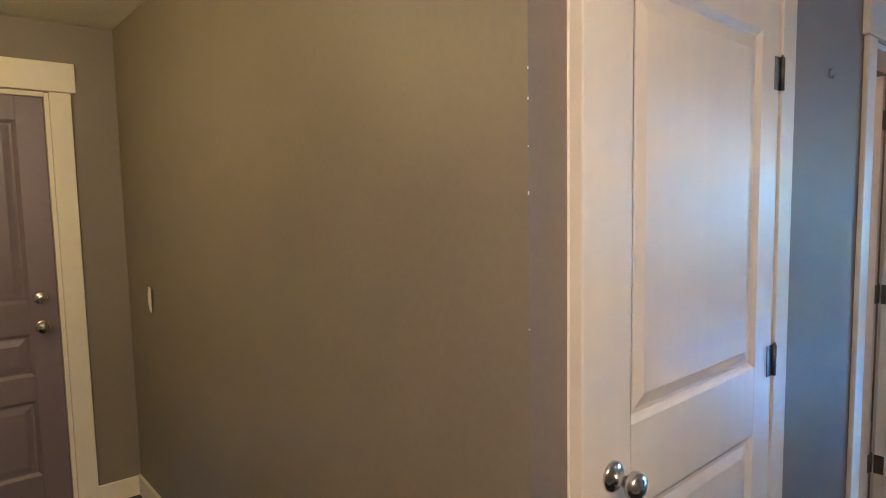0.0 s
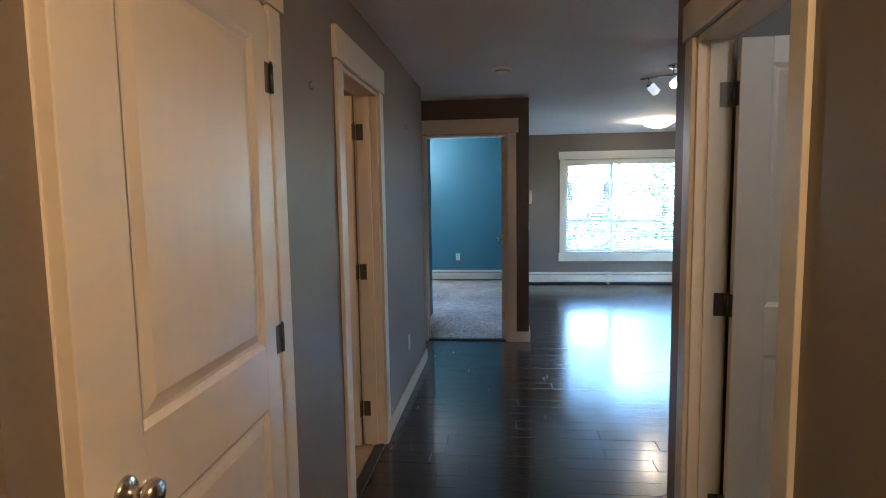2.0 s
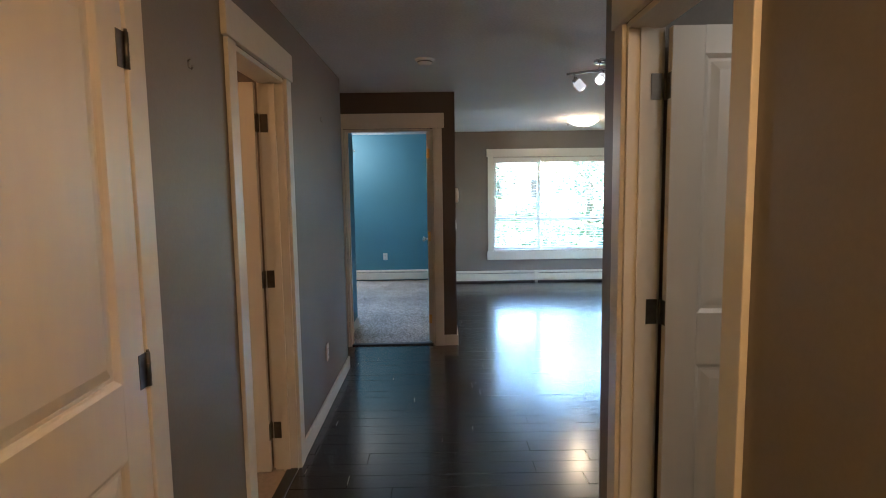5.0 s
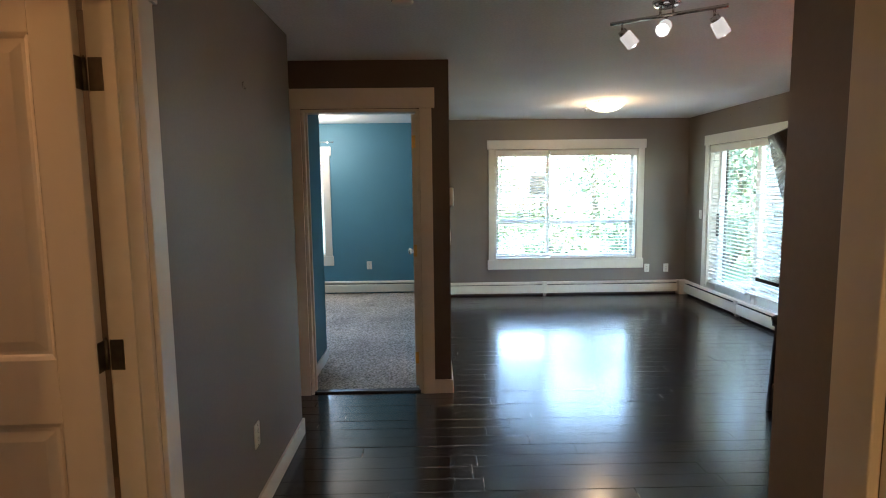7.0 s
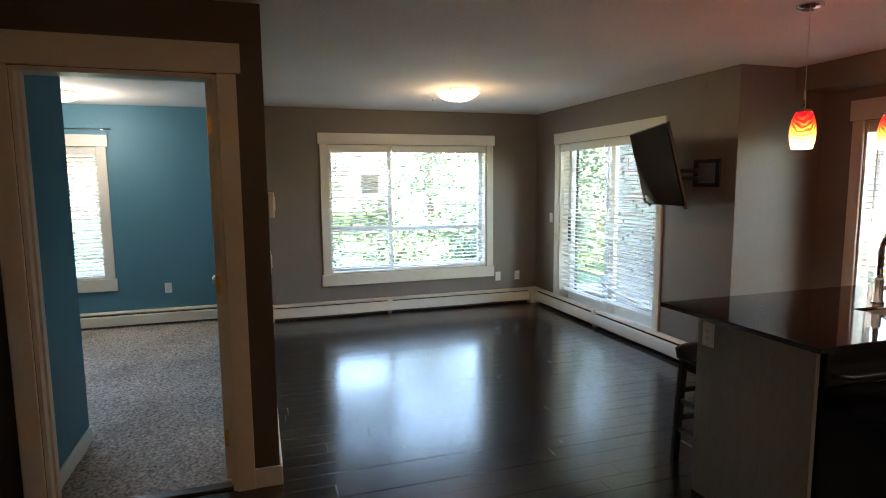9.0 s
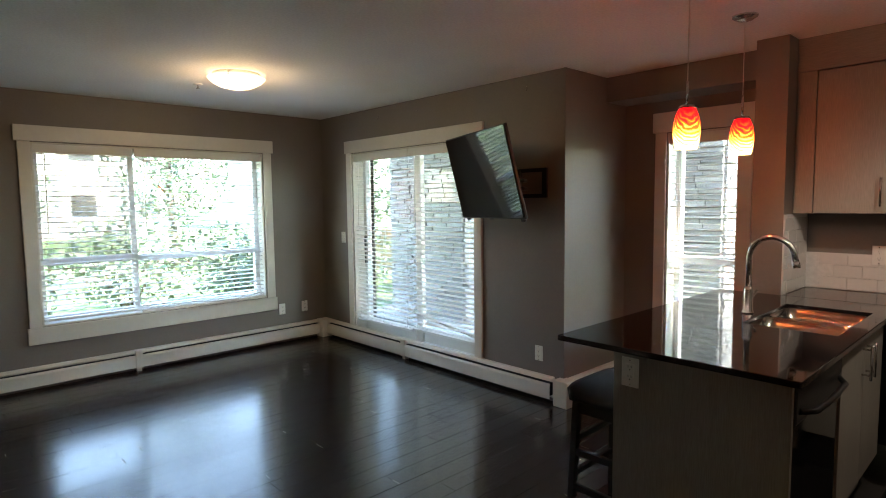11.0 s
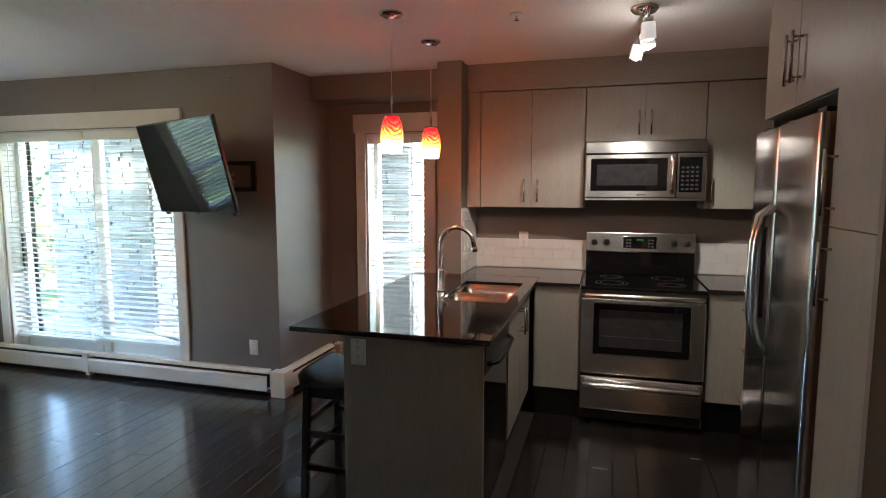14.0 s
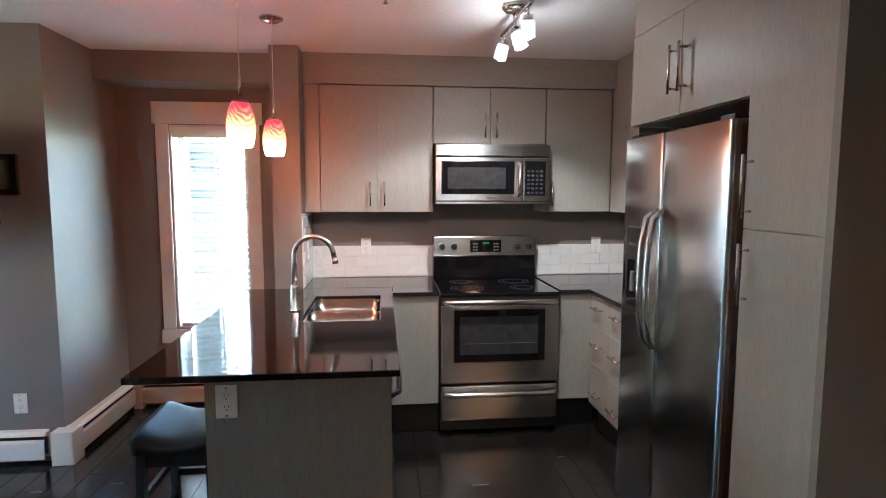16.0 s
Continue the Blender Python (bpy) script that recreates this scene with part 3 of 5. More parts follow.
blind(M, 0.912, 0.25, 2.01, "white horizontal blind over the patio door slider", tilt=5, cords=(0.08, 0.5, 0.92))
blind(M @ Matrix.Translation((0.90, 0, 0)), 0.87, 0.27, 2.01, "white horizontal blind over the fixed patio pane", tilt=5, cords=(0.1, 0.9))
M = pose(6.91, NOOK_Y, 0, 0, 0, 180)
window("window_3", M, 0.52, 0.56, 2.0, "tall narrow white cased nook window", rails=(1.03,), apron=0.10, head=0.15)
blind(M, 0.52, 0.57, 2.0, "white horizontal blind over the narrow nook window", tilt=5, cords=(0.2, 0.8))
M = pose(BED_X, 4.12, 0, 0, 0, -90)
window("window_4", M, 2.05, 0.56, 1.98, "white cased bedroom window", bars=(1.025,))
blind(M, 2.05, 0.56, 1.98, "white horizontal blind lowered over the bedroom window", tilt=24)


# ---- baseboard heaters ----
def heater(m, length, label, joints=(), start=True, end=True):
    d = thing("baseboard_heater", m, label, "heater", "baseboard heaters")
    bm = B()
    prof = [(-0.066, 0.035), (-0.070, 0.040), (-0.070, 0.135), (-0.062, 0.150), (-0.058, 0.150), (-0.064, 0.134), (-0.064, 0.04)]
    a, b = [bm.verts.new((0, y, z)) for y, z in prof], [bm.verts.new((length, y, z)) for y, z in prof]
    for i in range(len(a)):
        j = (i + 1) % len(a)
        bm.faces.new((a[i], a[j], b[j], b[i]))
    bm.faces.new(a)
    bm.faces.new(b[::-1])
    part("front_cover", bm, HEATER, d)
    bm = B()
    prof = [(-0.001, 0.190), (-0.040, 0.190), (-0.058, 0.172), (-0.058, 0.168), (-0.039, 0.185), (-0.006, 0.185), (-0.006, 0.03), (-0.001, 0.03)]
    a, b = [bm.verts.new((0, y, z)) for y, z in prof], [bm.verts.new((length, y, z)) for y, z in prof]
    for i in range(len(a)):
        j = (i + 1) % len(a)
        bm.faces.new((a[i], a[j], b[j], b[i]))
    part("back_plate", bm, HEATER, d)
    # plain block for the fins; its near-black colour paints the shade inside the slot
    part("fin_pipe", box(B(), 0.01, length - 0.01, -0.054, -0.012, 0.055, 0.150), DARK, d, "heating fin block, coloured near black as the slot's shade")
    for x in joints:
        part("joint_cover", box(B(), x - 0.03, x + 0.03, -0.073, -0.0005, 0.03, 0.193, 0.004), HEATER, d)
        part("foot", box(B(), x - 0.02, x + 0.02, -0.055, -0.01, 0.0, 0.033), HEATER, d)
    for x, on in ((0.0, start), (length, end)):
        if on:
            part("end_cap", box(B(), x - 0.03, x + 0.03, -0.075, -0.0005, 0.0, 0.194, 0.004), HEATER, d)
    return d


heater(pose(WIN_X, 0.36, 0, 0, 0, -90), 3.26, "cream enamelled baseboard heater under the window", (1.38,), end=False)
heater(pose(WIN_X - 0.11, PATIO_Y, 0, 0, 0, 180), 3.07, "cream enamelled baseboard heater along the patio wall", (1.36,), start=False, end=False)
heater(pose(BUMP_X, PATIO_Y - 0.03, 0, 0, 0, -90), 0.73, "cream enamelled baseboard heater in the nook", (), start=False, end=False)
heater(pose(BUMP_X - 0.08, NOOK_Y, 0, 0, 0, 180), 1.0, "cream enamelled baseboard heater under the nook window", (), start=True, end=True)
heater(pose(BED_X, 4.3, 0, 0, 0, -90), 3.7, "cream enamelled bedroom baseboard heater", (1.4,))
for x, y, t in ((WIN_X - 0.055, PATIO_Y + 0.055, "corner cover of the heater by the patio door"), (BUMP_X - 0.005, PATIO_Y + 0.005, "outer corner cover of the heater")):
    ob = solid("heater_corner", box(B(), x - 0.075, x + 0.055 if x > 9 else x + 0.045, y - 0.055 if x > 9 else y - 0.045, y + 0.075, 0.0, 0.195, 0.005), HEATER, "cream enamelled " + t, "heater", kind="")


# ---- kitchen ----
def pull(parent, x, z, length, level=False, y=-0.034):
    """A bar pull in front of a cabinet front, standing on two posts."""
    h, e = length / 2, length / 2 - 0.022
    bm = B()
    if level:
        tube(bm, [(x - h, y, z), (x + h, y, z)], 0.006, 10)
        for k in (-e, e):
            tube(bm, [(x + k, y, z), (x + k, 0, z)], 0.0045, 8)
    else:
        tube(bm, [(x, y, z - h), (x, y, z + h)], 0.006, 10)
        for k in (-e, e):
            tube(bm, [(x, y, z + k), (x, 0, z + k)], 0.0045, 8)
    return part("handle", bm, CHROME, parent, "satin nickel bar handle")


def cabinet(m, w, depth, z0, z1, fronts, label, name="wall_cabinet", group="kitchen cabinets", toe=0.0, ends=0.0):
    """A cabinet in its own space: front at y = 0, body behind. fronts: (x0, x1, low, high, handle), handle (x, z, length, level) or None."""
    d = thing(name, m, label, "cabinet", group)
    part("body", box(B(), 0, w, 0.019, depth, z0 + toe, z1, 0.001), CABINET, d)
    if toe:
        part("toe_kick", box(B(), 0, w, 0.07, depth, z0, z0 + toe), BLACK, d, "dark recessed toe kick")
    for x0, x1, lo, hi, handle in fronts:
        f = part("drawer_front" if handle and handle[3] else "door", box(B(), x0 + 0.0015, x1 - 0.0015, 0, 0.018, lo + 0.0015, hi - 0.0015, 0.0012), CABINET, d)
        if handle:
            pull(f, *handle)
    return d


def upper(x0, x1, z0, z1, splits, handles, label):
    """A wall cabinet over the back counter between two world x; splits and handles are world x too."""
    xs = sorted([x0, *splits, x1], reverse=True)
    fronts = []
    for (p, q), h in zip(zip(xs, xs[1:]), handles):
        fronts.append((x1 - p, x1 - q, z0, z1, (x1 - h[0], h[1], h[2], False)))
    return cabinet(pose(x1, -3.49, 0, 0, 0, 180), x1 - x0, 0.30, z0, z1, fronts, label)


upper(5.105, 5.845, 1.405, 2.232, [5.475], [(5.522, 1.525, 0.16), (5.428, 1.525, 0.16)], "grey woodgrain two-door wall cabinet")
upper(4.335, 5.101, 1.862, 2.232, [4.716], [(4.755, 1.98, 0.16), (4.677, 1.98, 0.16)], "grey woodgrain short wall cabinet over the microwave")
upper(3.87, 4.331, 1.405, 2.232, [], [(4.29, 1.525, 0.16)], "grey woodgrain single-door wall cabinet")
cabinet(pose(3.866, -2.30, 0, 0, 0, 90) @ Matrix.Translation((-1.19, 0, 0)), 1.19, 0.28, 1.405, 2.232, [(0.0, 0.60, 1.405, 2.232, None), (0.60, 1.19, 1.405, 2.232, None)], "grey woodgrain wall cabinet beside the refrigerator")
tagged(new("cabinet_bulkhead", finish("cabinet_bulkhead", box(B(), 3.60, 5.948, BACK_Y, -3.478, 2.236, CEIL - 0.001), CABINET_H)), "grey woodgrain bulkhead panel above the wall cabinets", "panel")
tagged(new("filler_panel", finish("filler_panel", box(B(), 5.848, 5.948, BACK_Y, -3.484, 1.405, 2.234), CABINET)), "grey woodgrain filler strip beside the wall cabinets", "panel")
tagged(new("filler_panel", finish("filler_panel", box(B(), 3.585, 3.85, -3.486, -2.30, 2.236, CEIL - 0.001), CABINET_H)), "grey woodgrain bulkhead over the side cabinet", "panel")

# base units
cabinet(pose(5.395, -3.135, 0, 0, 0, 180), 0.30, 0.62, 0, 0.90, [(0.0, 0.30, 0.205, 0.898, None)], "grey woodgrain corner base panel beside the stove", "base_cabinet", toe=0.20)
cabinet(pose(4.325, -3.135, 0, 0, 0, 180), 0.26, 0.62, 0, 0.90, [(0.0, 0.26, 0.205, 0.898, None)], "grey woodgrain corner base panel beside the drawers", "base_cabinet", toe=0.20)
for y0, y1 in ((-3.13, -2.832), (-2.83, -2.56), (-2.558, -2.287)):
    w = y1 - y0
    cabinet(pose(4.12, y0, 0, 0, 0, 90), w, 0.53, 0, 0.90,
            [(0, w, a, b, (w / 2, h, 0.13, True)) for a, b, h in ((0.185, 0.44, 0.275), (0.44, 0.70, 0.59), (0.70, 0.898, 0.822))],
            "grey woodgrain three-drawer base cabinet", "base_cabinet", toe=0.18)
cabinet(pose(5.425, -2.29, 0, 0, 0, -90), 0.83, 0.59, 0, 0.70, [(0, 0.415, 0.185, 0.898, (0.375, 0.76, 0.16, False)), (0.415, 0.83, 0.185, 0.898, (0.455, 0.76, 0.16, False))],
                    "grey woodgrain sink base cabinet", "base_cabinet", toe=0.18)
tagged(new("island_end_panel", finish("island_end_panel", box(B(), 5.415, 6.045, -1.622, -1.60, 0.0, 0.90, 0.001), CABINET)), "grey woodgrain end panel of the peninsula", "panel")
tagged(new("island_back_panel", finish("island_back_panel", box(B(), 6.023, 6.045, -3.318, -1.624, 0.0, 0.90, 0.001), CABINET)), "grey woodgrain back panel of the peninsula", "panel")

# dishwasher
d = thing("dishwasher", pose(5.43, -1.66, 0, 0, 0, -90), "black dishwasher under the peninsula worktop", "dishwasher")
part("body", box(B(), 0.004, 0.60, 0.03, 0.56, 0.0, 0.899), BLACK, d)
part("door", box(B(), 0.004, 0.60, 0.0, 0.03, 0.11, 0.74, 0.006), BLACKGLASS, d, "glossy black door")
part("control_panel", box(B(), 0.004, 0.60, -0.012, 0.03, 0.745, 0.897, 0.008), BLACK, d)
part("handle", tube(B(), [(0.04, -0.012, 0.79), (0.10, -0.045, 0.785), (0.30, -0.052, 0.783), (0.50, -0.045, 0.785), (0.56, -0.012, 0.79)], 0.011, 10), BLACK, d)

# stone worktops, in one L on each side of the stove
TOPZ, UNDER = 0.925, 0.901


def slab(name, corners, label, hole=None):
    bm = B()
    if hole is None:
        prism(bm, corners, UNDER, TOPZ)
    else:
        for a, b, c, e in hole:
            box(bm, a, b, c, e, UNDER, TOPZ)
        bmesh.ops.remove_doubles(bm, verts=bm.verts, dist=1e-4)
        inner = [f for f in bm.faces if len([g for g in bm.faces if g is not f and (g.calc_center_median() - f.calc_center_median()).length < 1e-4])]
        bmesh.ops.delete(bm, geom=inner, context="FACES_ONLY")
    ob = tagged(new(name, finish(name, bm, GRANITE)), label, "countertop")
    bev = ob.modifiers.new("edge", "BEVEL")
    bev.width, bev.segments, bev.limit_method = 0.003, 2, "ANGLE"
    return ob


SX0, SX1, SY0, SY1 = 5.458, 5.835, -3.03, -2.36
slab("worktop", [], "polished black granite peninsula worktop with sink cutout",
     [(5.385, SX0, SY1, -1.58), (SX0, SX1, SY1, -1.58), (SX1, 6.302, SY1, -1.58), (5.385, SX0, SY0, SY1), (SX1, 6.302, SY0, SY1),
      (5.385, SX0, -3.318, SY0), (SX0, SX1, -3.318, SY0), (SX1, 6.302, -3.318, SY0)])
slab("worktop", [(5.098, -3.11), (5.098, BACK_Y), (5.948, BACK_Y), (5.948, -3.32), (5.383, -3.32), (5.383, -3.11)], "polished black granite corner worktop")
slab("worktop", [(4.332, -3.11), (4.14, -3.11), (4.14, -2.285), (3.582, -2.285), (3.582, BACK_Y), (4.332, BACK_Y)], "polished black granite worktop over the drawers")


def sink():
    d = thing("kitchen_sink", pose(0, 0, 0), "double bowl stainless steel undermount sink", "sink")
    for y0, y1 in ((-3.022, -2.70), (-2.685, -2.368)):
        bm = B()
        x0, x1 = SX0 + 0.004, SX1 - 0.004
        loops = []
        for inset, z in ((0.0, 0.908), (0.004, 0.80), (0.012, 0.745), (0.04, 0.735)):
            r, pts = 0.05, []
            for cx, cy, a0 in ((x1 - r, y1 - r, 0), (x0 + r, y1 - r, 90), (x0 + r, y0 + r, 180), (x1 - r, y0 + r, 270)):
                for k in range(6):
                    a = radians(a0 + 18 * k)
                    pts.append((cx + (r - inset) * math.cos(a) if r > inset else cx, cy + (r - inset) * math.sin(a) if r > inset else cy, z))
            loops.append([bm.verts.new(p) for p in pts])
        for u, v in zip(loops, loops[1:]):
            for i in range(len(u)):
                bm.faces.new((u[i], u[(i + 1) % len(u)], v[(i + 1) % len(u)], v[i])).smooth = True
        bm.faces.new(loops[-1])
        bowl = part("bowl", bm, SINKSTEEL, d, "stainless steel bowl")
        sol = bowl.modifiers.new("gauge", "SOLIDIFY")
        sol.thickness, sol.offset = 0.002, 1
        lathe_at = ((x0 + x1) / 2, (y0 + y1) / 2, 0.7355)
        part("drain", lathe(B(), ((0.0, 0.001), (0.03, 0.001), (0.042, 0.003), (0.045, 0.0)), 20, lathe_at), CHROME, bowl)
    return d


sink()
d = thing("kitchen_faucet", pose(5.895, -2.62, TOPZ), "brushed nickel gooseneck kitchen faucet", "faucet")
bm = B()
lathe(bm, ((0.0, 0.0), (0.029, 0.0), (0.029, 0.008), (0.022, 0.014), (0.022, 0.12), (0.018, 0.135), (0.0, 0.135)), 24)
part("base", bm, CHROME, d)
arc = [(0, 0, 0.12), (0, 0, 0.27)] + [(-0.10 + 0.10 * math.cos(radians(a)), 0, 0.285 + 0.10 * math.sin(radians(a))) for a in range(8, 172, 12)] + [(-0.206, 0, 0.265)]
part("spout", tube(B(), arc, 0.0135, 14), CHROME, d)
part("aerator", tube(B(), [(-0.2055, 0, 0.272), (-0.210, 0, 0.243)], 0.0155, 14), CHROME, d)
part("lever", tube(B(), [(0.0, -0.018, 0.07), (0.0, -0.045, 0.075), (-0.012, -0.085, 0.105)], (0.013, 0.011, 0.007), 10), CHROME, d)


# ---- stove ----
d = thing("stove", pose(5.092, -3.10, 0, 0, 0, 180), "stainless steel and black electric range", "stove")
W = 0.754
part("body", box(B(), 0.002, W - 0.002, 0.03, 0.67, 0.03, 0.895), BLACK, d)
part("cooktop", box(B(), 0.0, W, -0.012, 0.62, 0.895, 0.918, 0.006), BLACKGLASS, d, "black ceramic cooktop")
for x, y, r in ((0.19, 0.17, 0.105), (0.56, 0.17, 0.085), (0.19, 0.44, 0.08), (0.56, 0.44, 0.105)):
    bm = B()
    for k in (1.0, 0.72):
        lathe(bm, ((r * k, 0.9185), (r * k, 0.9192), (r * k - 0.004, 0.9192), (r * k - 0.004, 0.9185)), 40, (x, y, 0))
    part("burner_ring", bm, RING, d, "grey printed burner ring")
door = part("oven_door", box(B(), 0.004, W - 0.004, -0.012, 0.028, 0.345, 0.842, 0.008), STEEL, d, "stainless steel oven door")
part("window_trim", box(B(), 0.077, W - 0.086, -0.0145, -0.010, 0.475, 0.821, 0.003), CHROME, door, "bright steel window trim")
part("window", box(B(), 0.084, W - 0.093, -0.017, -0.012, 0.483, 0.813, 0.003), BLACKGLASS, door, "black oven window surround")
part("window_glass", box(B(), 0.119, W - 0.138, -0.019, -0.015, 0.528, 0.770, 0.002), GREYGLASS, door)
part("oven_rack", tube(B(), [(0.13, -0.0195, 0.60), (W - 0.15, -0.0195, 0.60)], 0.0012, 5), RUBBER, door)
for z0, z1 in ((0.848, 0.893),):
    part("vent_strip", box(B(), 0.004, W - 0.004, -0.006, 0.028, z0, z1, 0.004), BLACK, d)


def bow(parent, x0, x1, z, r, out):
    pts = [(x0, -0.012, z), (x0 + 0.015, -0.012 - out * 0.8, z), (x0 + 0.06, -0.012 - out, z), (x1 - 0.06, -0.012 - out, z), (x1 - 0.015, -0.012 - out * 0.8, z), (x1, -0.012, z)]
    part("handle", tube(B(), pts, r, 12), CHROME, parent, "stainless steel bar handle")


bow(door, 0.025, W - 0.025, 0.866, 0.018, 0.05)
drawer = part("drawer", box(B(), 0.004, W - 0.004, -0.010, 0.028, 0.105, 0.327, 0.008), STEEL, d, "stainless steel storage drawer")
bow(drawer, 0.03, W - 0.03, 0.283, 0.018, 0.045)
for x in (0.06, W - 0.06):
    part("foot", tube(B(), [(x, 0.08, 0.0), (x, 0.08, 0.04)], 0.02, 10), BLACK, d)
guard = part("backguard", box(B(), 0.006, W - 0.006, 0.555, 0.66, 0.918, 1.225, 0.01), BLACKGLASS, d, "glossy black backguard")
panel = part("control_panel", box(B(), 0.006, W - 0.006, 0.535, 0.556, 1.085, 1.228, 0.008), STEEL, d, "stainless steel control panel")
part("display", box(B(), 0.265, 0.49, 0.531, 0.536, 1.115, 1.20, 0.002), BLACKGLASS, panel)
for i in range(4):
    part("digit", box(B(), 0.356 + 0.012 * i, 0.363 + 0.012 * i, 0.529, 0.5315, 1.172, 1.184), GREEN_LED, panel, "green lit clock digit")
for i in range(3):
    for j in range(4):
        x = (0.285 + 0.02 * j) if j < 2 else (0.41 + 0.022 * j - 0.02)
        part("button", box(B(), x, x + 0.013, 0.5295, 0.5315, 1.125 + 0.022 * i, 1.135 + 0.022 * i), RUBBER, panel)
for x in (0.065, 0.15, W - 0.15, W - 0.065):
    knob = lathe(B(), ((0.0, 0.0), (0.024, 0.0), (0.022, 0.014), (0.018, 0.022), (0.0, 0.022)), 20)
    box(knob, -0.004, 0.004, -0.019, 0.019, 0.02, 0.027)
    part("knob", knob, BLACK, panel, "black control knob", m=Matrix.Translation((x, 0.535, 1.155)) @ pose(0, 0, 0, 90))

# ---- microwave ----
d = thing("microwave", pose(5.094, -3.37, 0, 0, 0, 180), "stainless steel over-the-range microwave", "microwave")
part("body", box(B(), 0.0, 0.757, 0.025, 0.42, 1.462, 1.852, 0.004), BLACK, d)
part("top_grille", box(B(), 0.0, 0.757, 0.0, 0.03, 1.772, 1.85, 0.006), STEEL, d)
door = part("door", box(B(), 0.0, 0.575, 0.0, 0.03, 1.478, 1.766, 0.006), STEEL, d, "stainless steel door")
part("window", box(B(), 0.035, 0.52, -0.004, 0.004, 1.525, 1.74, 0.004), BLACKGLASS, door)
part("window_glass", box(B(), 0.075, 0.46, -0.006, -0.003, 1.56, 1.70, 0.002), GREYGLASS, door)
part("handle", tube(B(), [(0.55, 0.0, 1.515), (0.55, -0.035, 1.535), (0.55, -0.042, 1.62), (0.55, -0.035, 1.715), (0.55, 0.0, 1.735)], 0.013, 12), CHROME, door, "polished vertical handle")
panel = part("control_panel", box(B(), 0.578, 0.757, 0.0, 0.03, 1.478, 1.766, 0.006), STEEL, d)
part("keypad", box(B(), 0.592, 0.73, -0.003, 0.004, 1.515, 1.742, 0.002), BLACKGLASS, panel, "black keypad")
for i in range(6):
    for j in range(4):
        part("key", box(B(), 0.605 + 0.029 * j, 0.622 + 0.029 * j, -0.0045, -0.002, 1.53 + 0.028 * i, 1.542 + 0.028 * i), RING, panel)
part("bottom_trim", box(B(), 0.0, 0.757, 0.002, 0.03, 1.462, 1.476), STEEL, d)
part("name_plate", box(B(), 0.335, 0.395, -0.002, 0.003, 1.496, 1.504), RUBBER, d)

# ---- refrigerator ----
d = thing("refrigerator", pose(4.315, -2.235, 0, 0, 0, 90), "stainless steel side-by-side refrigerator", "refrigerator")
FW, FH = 0.815, 1.775
part("body", box(B(), 0.004, FW - 0.004, 0.075, 0.73, 0.03, 1.755, 0.004), BLACK, d, "dark grey cabinet")
part("toe_grille", box(B(), 0.01, FW - 0.01, 0.03, 0.08, 0.0, 0.075), BLACK, d)


def fridge_door(x0, x1):
    """A nearly flat door with a slight bow and rolled front edges."""
    bm, n, r = B(), 10, 0.016
    face = []
    for k in range(5):
        a = radians(90 - 22.5 * k)
        face.append((x0 + r - r * math.sin(a), r - r * math.cos(a)))
    for k in range(1, n):
        x = x0 + r + (x1 - x0 - 2 * r) * k / n
        face.append((x, -0.005 * (1 - (2 * k / n - 1) ** 2)))
    for k in range(5):
        a = radians(22.5 * k)
        face.append((x1 - r + r * math.sin(a), r - r * math.cos(a)))
    prism(bm, face + [(x1, 0.07), (x0, 0.07)], 0.085, FH)
    for f in bm.faces:
        f.smooth = True
    bmesh.ops.recalc_face_normals(bm, faces=bm.faces)
    for e in bm.edges:
        e.smooth = e.calc_face_angle(3.0) < radians(35)
    return part("door", bm, STEEL_UP, d, "brushed stainless steel door")


left, right = fridge_door(0.002, 0.357), fridge_door(0.363, FW - 0.002)
for p, x, s in ((left, 0.330, -1), (right, 0.392, 1)):
    pts = [(x, 0.0, 0.885), (x, -0.040, 0.93), (x, -0.062, 1.02), (x, -0.068, 1.17), (x, -0.064, 1.32), (x, -0.046, 1.43), (x, 0.0, 1.465)]
    part("handle", tube(B(), pts, 0.014, 14), CHROME, p, "curved polished handle")
part("dispenser", box(B(), 0.075, 0.265, -0.016, 0.02, 1.0, 1.385, 0.006), BLACK, left, "black water and ice dispenser")
part("dispenser_recess", box(B(), 0.098, 0.242, -0.019, -0.010, 1.03, 1.24, 0.004), BLACKGLASS, left)
for k in range(5):
    part("dispenser_button", box(B(), 0.105 + 0.028 * k, 0.122 + 0.028 * k, -0.0185, -0.014, 1.30, 1.312), RUBBER, left)
part("dispenser_lever", box(B(), 0.155, 0.185, -0.030, -0.018, 1.10, 1.19, 0.004), RUBBER, left)
part("hinge_cover", box(B(), 0.02, 0.10, 0.02, 0.12, FH, FH + 0.02, 0.004), BLACK, d)
part("hinge_cover", box(B(), FW - 0.10, FW - 0.02, 0.02, 0.12, FH, FH + 0.02, 0.004), BLACK, d)

# tall units round the refrigerator
cabinet(pose(4.275, -2.275, 0, 0, 0, 90), 0.885, 0.66, 1.842, 2.245, [(0.0, 0.4425, 1.842, 2.245, (0.405, 2.02, 0.19, False)), (0.4425, 0.885, 1.842, 2.245, (0.48, 2.02, 0.19, False))],
        "grey woodgrain two-door cabinet over the refrigerator")
cabinet(pose(4.285, -1.385, 0, 0, 0, 90), 0.357, 0.60, 0.0, 2.245, [(0.0, 0.357, 0.105, 1.42, (0.035, 1.275, 0.20, False)), (0.0, 0.357, 1.42, 2.245, (0.035, 1.555, 0.20, False))],
        "tall grey woodgrain pantry cabinet", "pantry_cabinet", toe=0.10)
